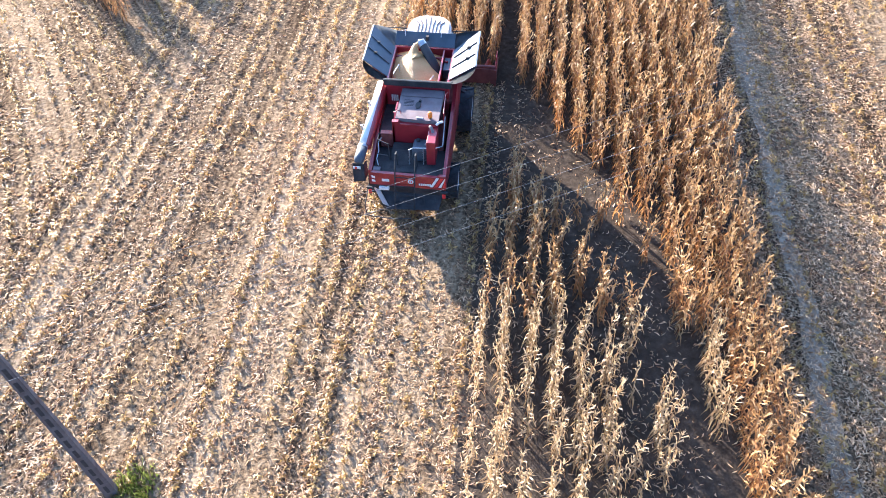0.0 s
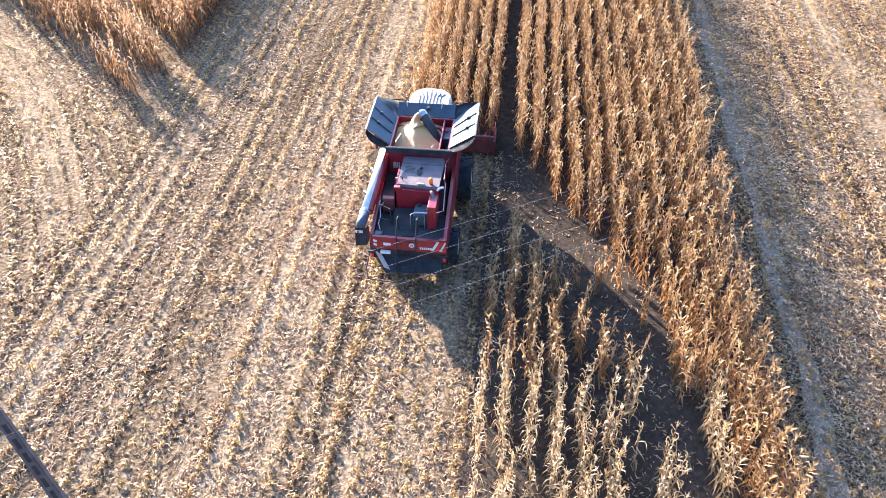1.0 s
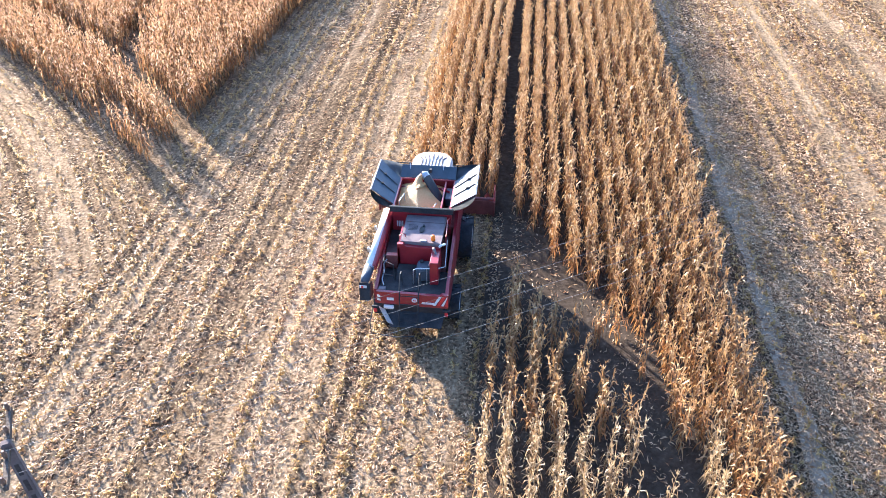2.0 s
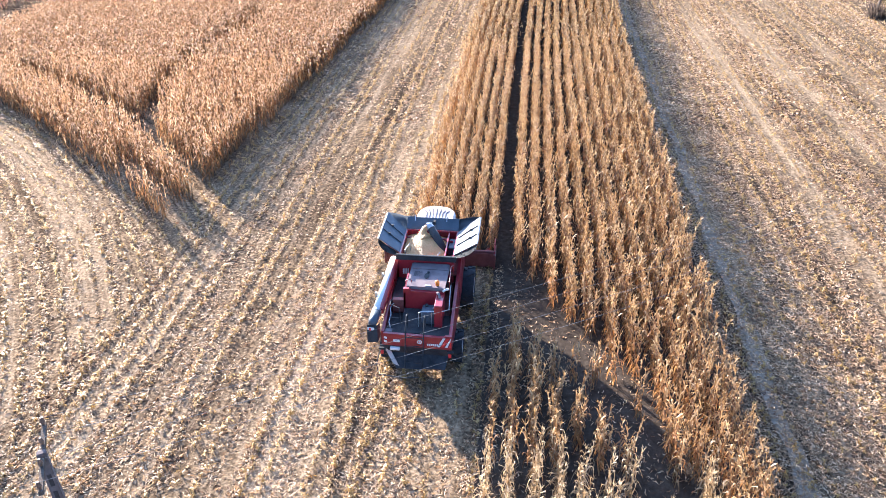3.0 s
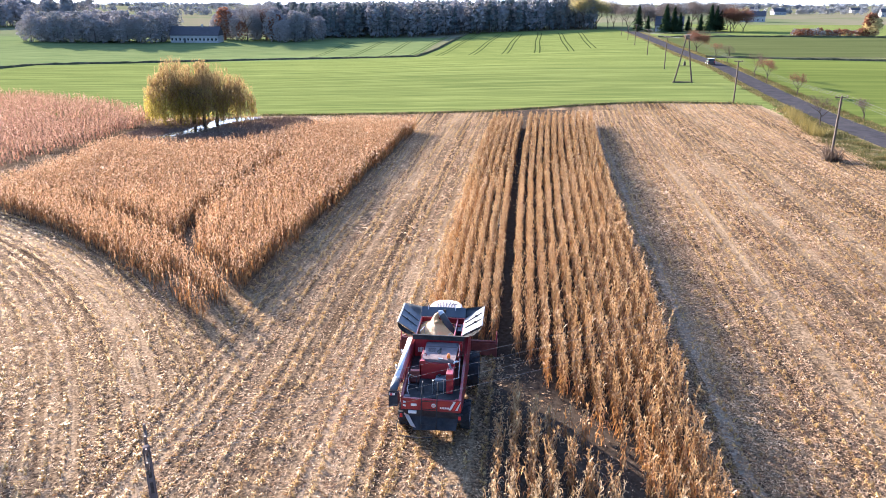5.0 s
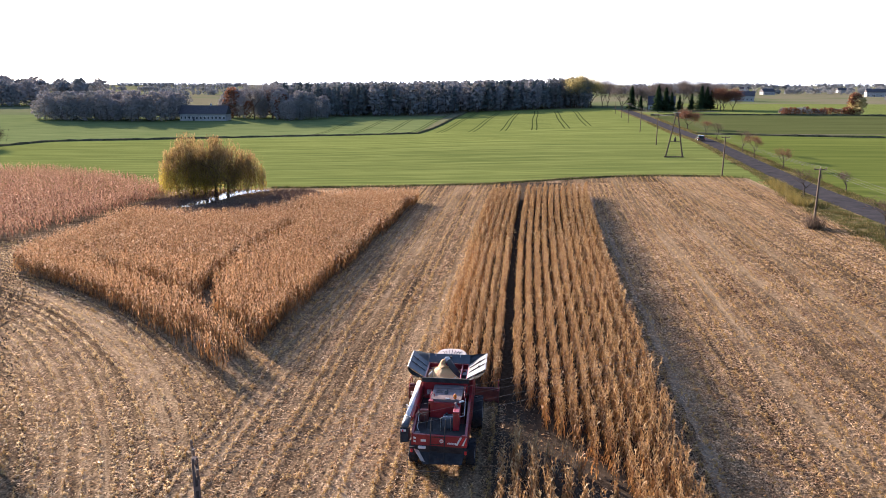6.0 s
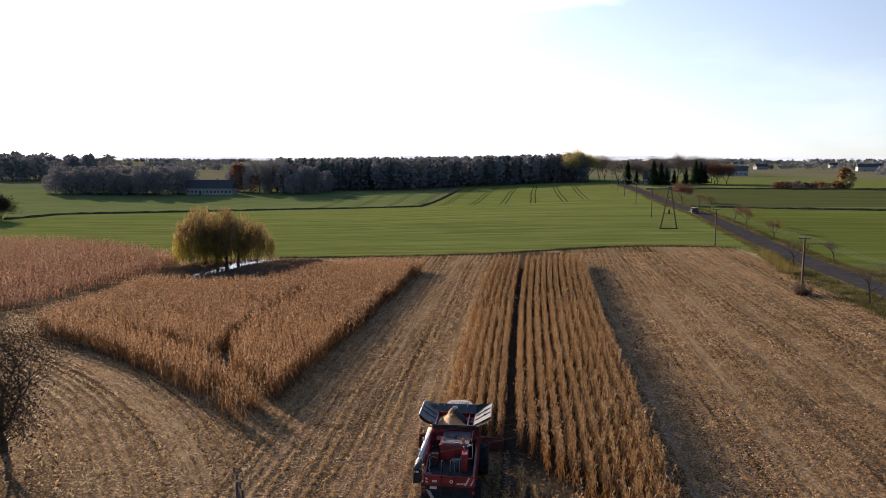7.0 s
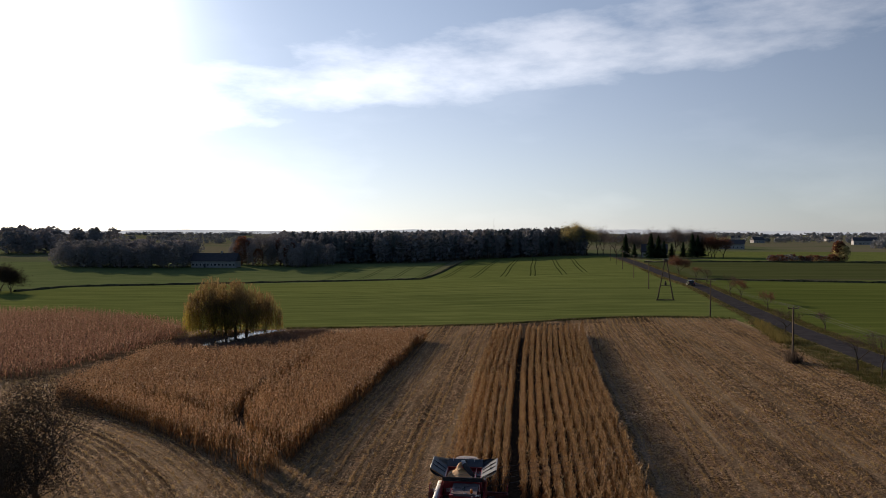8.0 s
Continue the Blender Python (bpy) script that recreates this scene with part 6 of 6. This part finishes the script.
tufts("yellow_scrub", strewn(70, lambda y: VERGE_LINE(y) - 0.6, lambda y: VERGE_LINE(y) + 1.2, 92, 116, 3), 1.1, 0.4, 22, scrub, "yellowing scrub on the verge", "bushes", 3)
tufts("pole_thicket", strewn(22, lambda y: 35.7, lambda y: 37.4, 76.3, 77.9, 4), 1.7, 0.2, 8, ROADSIDE_TWIG, "brown thicket round the foot of a power pole", "bushes", 4)
VERGE_BRUSH = material("verge_brush", [(0.2, (0.038, 0.042, 0.014)), (0.6, (0.10, 0.085, 0.034)), (0.9, (0.23, 0.165, 0.08))], scale=0.3, rough=0.85, vary="island", vary_by=0.25, through_light=0.25)
tufts("verge_brush", strewn(230, lambda y: VERGE_LINE(y) - 1.0, lambda y: ROAD_L(y) - 0.6, 52, 118, 8), 0.45, 0.45, 34, VERGE_BRUSH, "low tangled green and brown brush on the verge", "bushes", 8)
tufts("verge_brush_east", strewn(120, lambda y: ROAD_R(y) + 0.6, lambda y: ROAD_R(y) + 2.2, 60, 180, 9), 0.45, 0.45, 30, VERGE_BRUSH, "low tangled green and brown brush beyond the road", "bushes", 9)
edge = np.array([(x, field_end(x) + dy, 0.0) for x in np.arange(-46, 42, 0.22) for dy in (random.Random(int(x * 100)).uniform(-0.6, 0.6),)])
edge[:, 2] = ground_z(edge[:, 0], edge[:, 1])
tufts("field_margin", edge, 0.55, 0.3, 9, GRASS_TUFT, "ragged strip of dry grass along the field's far edge", "grass", 5)
tufts("green_tuft", strewn(26, lambda y: -10.3, lambda y: -9.3, 7.0, 8.0, 6), 0.24, 0.12, 26, material("fresh_grass", [(0.2, (0.09, 0.115, 0.02)), (0.8, (0.20, 0.21, 0.05))], scale=1.0, rough=0.8, vary="island", vary_by=0.25, through_light=0.3), "fresh green grass tuft at the foot of a pole", "grass", 6)
# west of the pond the weeds stand in for willow and maize shade
REED = [(-60, 87), (-44, 90), (-35, 88), (-32, 94), (-32.5, 108), (-38, 114.5), (-47, 115), (-60, 112), (-61.5, 100)]
WATER = line([(94.5, -55.6), (97.5, -53.8), (100.3, -52.5), (104.4, -52.0), (108.7, -51.4), (111.6, -49.2), (113, -47.6)])
g = np.random.default_rng(12)
reed = np.stack([g.uniform(-62, -32, 4200), g.uniform(87, 115, 4200)], 1)
reed = reed[inside(reed[:, 0], reed[:, 1], REED)]
from_water = reed[:, 0] - np.array([WATER(v) for v in reed[:, 1]])
reed = reed[(from_water < -1.2) | (from_water > 3.0) | ((np.sin(reed[:, 1] * 1.3) > 0.55) & (from_water > 0.5))]
tufts("reed_bed", np.concatenate([reed, ground_z(reed[:, 0], reed[:, 1])[:, None]], 1), 0.5, 0.35, 8, material("dead_reeds", [(0.2, (0.13, 0.09, 0.07)), (0.8, (0.25, 0.18, 0.14))], scale=0.6, rough=0.9, vary="island", vary_by=0.25), "dark brown dead weeds beside the pond, standing in for shade to the west", "reeds", 7)


def pond():
    """A narrow strip of open water under the willow."""
    pts = [(-56, 94.5, 0.9), (-54.0, 97.5, 1.3), (-52.4, 101, 1.5), (-51.6, 105, 1.5), (-51.2, 109, 1.8), (-50.0, 112.2, 2.6), (-47.6, 113.4, 2.0), (-45.8, 114.2, 0.6)]
    bm = bmesh.new()
    rows = []
    for x, y, w in pts:
        rows.append([bm.verts.new((x + s * w, y - 0.4 * s * w, -0.72)) for s in (-1, -0.4, 0.4, 1)])
    for a, b in zip(rows, rows[1:]):
        for k in range(3):
            bm.faces.new((a[k], a[k + 1], b[k + 1], b[k]))
    for v in bm.verts:
        v.co.z = gz(v.co.x, v.co.y) + 0.07
    water = material("pond_water", [(0.3, (0.02, 0.025, 0.028)), (0.7, (0.03, 0.036, 0.04))], scale=0.5, rough=0.08, bump=0.06, bump_scale=5.0)
    tagged(part("pond", bm, water), "narrow pond reflecting the bright sky", "water", kind="structure")


pond()


def ridge(name, points, width, height, mat, label, category):
    """A low bank along a line."""
    bm = bmesh.new()
    rows = []
    r = random.Random(8)
    dense = []
    for (ax, ay), (bx, by) in zip(points, points[1:]):
        n = max(2, int(math.hypot(bx - ax, by - ay) / 3))
        dense += [(ax + (bx - ax) * k / n, ay + (by - ay) * k / n) for k in range(n)]
    dense.append(points[-1])
    for k, (x, y) in enumerate(dense):
        bx, by = dense[min(k + 1, len(dense) - 1)]
        ax, ay = dense[max(k - 1, 0)]
        d = Vector((bx - ax, by - ay)).normalized()
        nx, ny = -d.y, d.x
        rows.append([bm.verts.new((x + nx * s * width, y + ny * s * width, gz(x, y) + z)) for s, z in ((-0.6, -0.1), (-0.2, height * r.uniform(0.6, 1.1)), (0.2, height * r.uniform(0.6, 1.1)), (0.6, -0.1))])
    for a, b in zip(rows, rows[1:]):
        for k in range(3):
            bm.faces.new((a[k], a[k + 1], b[k + 1], b[k]))
    return tagged(part(name, bm, mat), label, category, kind="structure")


BANK = material("rough_bank", [(0.3, (0.035, 0.038, 0.020)), (0.7, (0.13, 0.12, 0.07))], scale=0.6, rough=0.95, bump=0.8, bump_scale=6.0)
ridge("field_bank", [(-165, 198), (-161, 221), (-128, 238), (-92, 261), (-60, 264), (-39, 264), (-36, 330), (-34, 400), (-33, 482)], 1.8, 0.7, BANK, "rough grassy bank between two green fields", "bank")
ridge("east_bank", [(57, 226), (80, 216), (110, 209), (220, 200)], 1.6, 0.6, BANK, "dark bank between two eastern fields", "bank")
ridge("east_bank_far", [(66, 362), (109, 360.5), (165, 360), (260, 364)], 1.6, 0.7, BANK, "dark bank beyond the eastern field", "bank")
ridge("field_edge_bank", [(-46, 117)] + [(x, field_end(x) + 0.5) for x in range(-40, 43, 6)], 1.3, 0.28, VERGE, "low rough bank along the field's far edge", "bank")
tram = material("tramline_soil", [(0.3, (0.022, 0.036, 0.012)), (0.7, (0.045, 0.058, 0.02))], scale=0.5, rough=0.95)
for x0, x1, y0, y1 in ((-32, -26.8, 268, 444), (-19.4, -13.5, 266, 436), (-7.1, -1.9, 268, 430), (4.8, 9.7, 266, 444), (17.6, 20.9, 270, 430), (27.0, 32.3, 285, 430), (-84.5, -88.6, 275, 370), (-69.2, -72.1, 270, 370), (-55, -57.8, 270, 370), (-44, -43.3, 270, 430)):
    for off in (0.0, 1.9):
        def middle(y, x0=x0, x1=x1, y0=y0, y1=y1, off=off):
            return x0 + off + (x1 - x0) * (y - y0) / (y1 - y0) + 0.25 * math.sin(y * 0.05)
        sheet("tramline", lambda y: middle(y) - 0.26, lambda y: middle(y) + 0.26, np.linspace(y0, y1, 30), 2, tram, "sprayer wheel line through the green crop", "track", lift=0.03)


# ---- farm buildings ----
ROOF_DARK = material("dark_roof", [(0.3, (0.045, 0.045, 0.055)), (0.7, (0.085, 0.08, 0.09))], scale=0.8, rough=0.8, stretch=(1, 1, 4))
PLASTER = material("pale_plaster", [(0.3, (0.30, 0.30, 0.305)), (0.7, (0.42, 0.415, 0.41))], scale=0.5, rough=0.9)
PANE = material("dark_window", [(0.3, (0.02, 0.024, 0.03)), (0.7, (0.04, 0.045, 0.05))], scale=0.5, rough=0.15)


def house(x, y, turn, long, deep, wall, roof, windows, label, dormers=0, plaster=PLASTER):
    h = thing("farmhouse", pose(x, y, gz(x, y), 0, 0, turn), label, "house")
    part("wall", box(-long / 2, long / 2, -deep / 2, deep / 2, -0.3, wall), plaster, h)
    ro = part("roof", prism([(-deep / 2 - 0.5, wall - 0.1), (0, wall + roof), (deep / 2 + 0.5, wall - 0.1)], "x", (-long / 2 - 0.4, long / 2 + 0.4)), ROOF_DARK, h, "steep dark roof")
    part("chimney", box(long * 0.12, long * 0.12 + 0.7, -0.4, 0.4, wall + roof - 0.8, wall + roof + 1.0), PLASTER, ro)
    for k in range(windows):
        wx = -long / 2 + long * (k + 0.5) / windows
        f = part("window", box(wx - 0.62, wx + 0.62, -deep / 2 - 0.06, -deep / 2 + 0.02, 0.9, 2.3), WHITE_PAINT, h, "white window frame")
        part("pane", box(wx - 0.5, wx + 0.5, -deep / 2 - 0.08, -deep / 2 - 0.061, 1.0, 2.2), PANE, f)
    part("door", box(-long * 0.22, -long * 0.22 + 1.1, -deep / 2 - 0.09, -deep / 2 + 0.02, 0, 2.1), ROOF_DARK, h)
    for k in range(dormers):
        dx = -long / 2 + long * (k + 0.5) / dormers
        d = part("dormer", prism([(-deep / 2 + 0.3, wall), (-deep / 2 + 0.3, wall + 1.3), (-0.6, wall + 1.5), (-0.6, wall)], "x", (dx - 0.7, dx + 0.7)), plaster, ro)
        part("pane", box(dx - 0.4, dx + 0.4, -deep / 2 + 0.24, -deep / 2 + 0.29, wall + 0.35, wall + 1.1), PANE, d)


house(-169, 366, 4, 25, 9, 3.6, 4.4, 12, "long white farmhouse with a dark steep roof")
house(84, 432, -10, 15, 9, 3.2, 5.0, 5, "white farmhouse with a dark roof among spruces")
house(190, 640, -20, 20, 10, 4.5, 4.0, 6, "pale distant house with a dark roof")
house(420, 900, -10, 26, 12, 5, 4, 6, "white distant farm building")
house(520, 960, 12, 30, 12, 5, 4, 6, "white distant farm building")
for hx, hy, ht in ((330, 1010, 10), (610, 1130, -15), (680, 1180, 20), (520, 1240, 5), (760, 1260, -8), (300, 1300, 12), (880, 1330, 0), (420, 1420, -20)):
    house(hx, hy, ht, 16, 10, 4.0, 4.0, 3, "small pale distant village house with a dark roof")
house(-330, 1150, 0, 40, 14, 6, 3, 6, "pale distant farm shed")


def mast(x, y, height):
    """A slender lattice radio mast on the horizon."""
    m = thing("radio_mast", pose(x, y, gz(x, y)), "slender grey radio mast on the horizon", "mast", "radio masts")
    for a in (0, 2.094, 4.189):
        part("leg", tube([(1.0 * math.cos(a), 1.0 * math.sin(a), 0), (0.25 * math.cos(a), 0.25 * math.sin(a), height * 0.85)], 0.12, 5), WIRE, m)
    for k in range(12):
        z, w = height * 0.85 * (k + 0.5) / 12, 1.0 - 0.75 * (k + 0.5) / 12
        part("brace", tube([(w, 0, z), (-0.5 * w, 0.87 * w, z), (-0.5 * w, -0.87 * w, z), (w, 0, z)], 0.07, 4, False), WIRE, m)
    part("aerial", tube([(0, 0, height * 0.84), (0, 0, height)], 0.12, 5), WIRE, m)


mast(-58.7, 1750, 52)
mast(155, 1900, 40)


# ---- car on the road ----
def car(x, y, turn):
    c = thing("car", pose(x, y, gz(x, y) + 0.065, 0, 0, turn), "small dark estate car driving on the country road", "car")
    paint = material("dark_car_paint", [(0.3, (0.035, 0.037, 0.042)), (0.7, (0.055, 0.058, 0.064))], scale=2.0, rough=0.25, vary="object", vary_by=0.02, coat=0.6)
    part("body", prism([(-2.1, 0.35), (-2.12, 0.85), (-2.0, 0.98), (1.0, 0.98), (2.0, 0.80), (2.1, 0.60), (2.08, 0.35)], "x", (-0.88, 0.88)), paint, c)
    top = part("cabin", prism([(-2.0, 0.98), (-1.75, 1.48), (0.15, 1.50), (0.95, 0.98)], "x", (-0.76, 0.76)), GLASS, c, "dark glazed cabin")
    part("roof", prism([(-1.8, 1.47), (-1.72, 1.54), (0.10, 1.55), (0.2, 1.48)], "x", (-0.78, 0.78)), paint, top)
    part("rear_window", slab([(-0.62, -2.03, 1.02), (0.62, -2.03, 1.02), (0.58, -1.83, 1.42), (-0.58, -1.83, 1.42)], 0.02), PANE, top)
    for s in (-1, 1):
        for yy in (-1.35, 1.35):
            w = part("wheel", tube([(s * 0.72, yy, 0.32), (s * 0.90, yy, 0.32)], 0.32, 16), DARK_RUBBER, c)
            part("rim", tube([(s * 0.88, yy, 0.32), (s * 0.91, yy, 0.32)], 0.2, 12), BARE_STEEL, w)
        part("tail_lamp", box(s * 0.72 - 0.12, s * 0.72 + 0.12, -2.14, -2.08, 0.70, 0.92, 0.02), MARK_RED, c)
        part("headlamp", box(s * 0.66 - 0.16, s * 0.66 + 0.16, 2.02, 2.08, 0.60, 0.74, 0.02), WHITE_PAINT, c)
    part("bumper", box(-0.86, 0.86, -2.18, -2.08, 0.36, 0.58, 0.03), paint, c)


car(50.2, 193, -4)
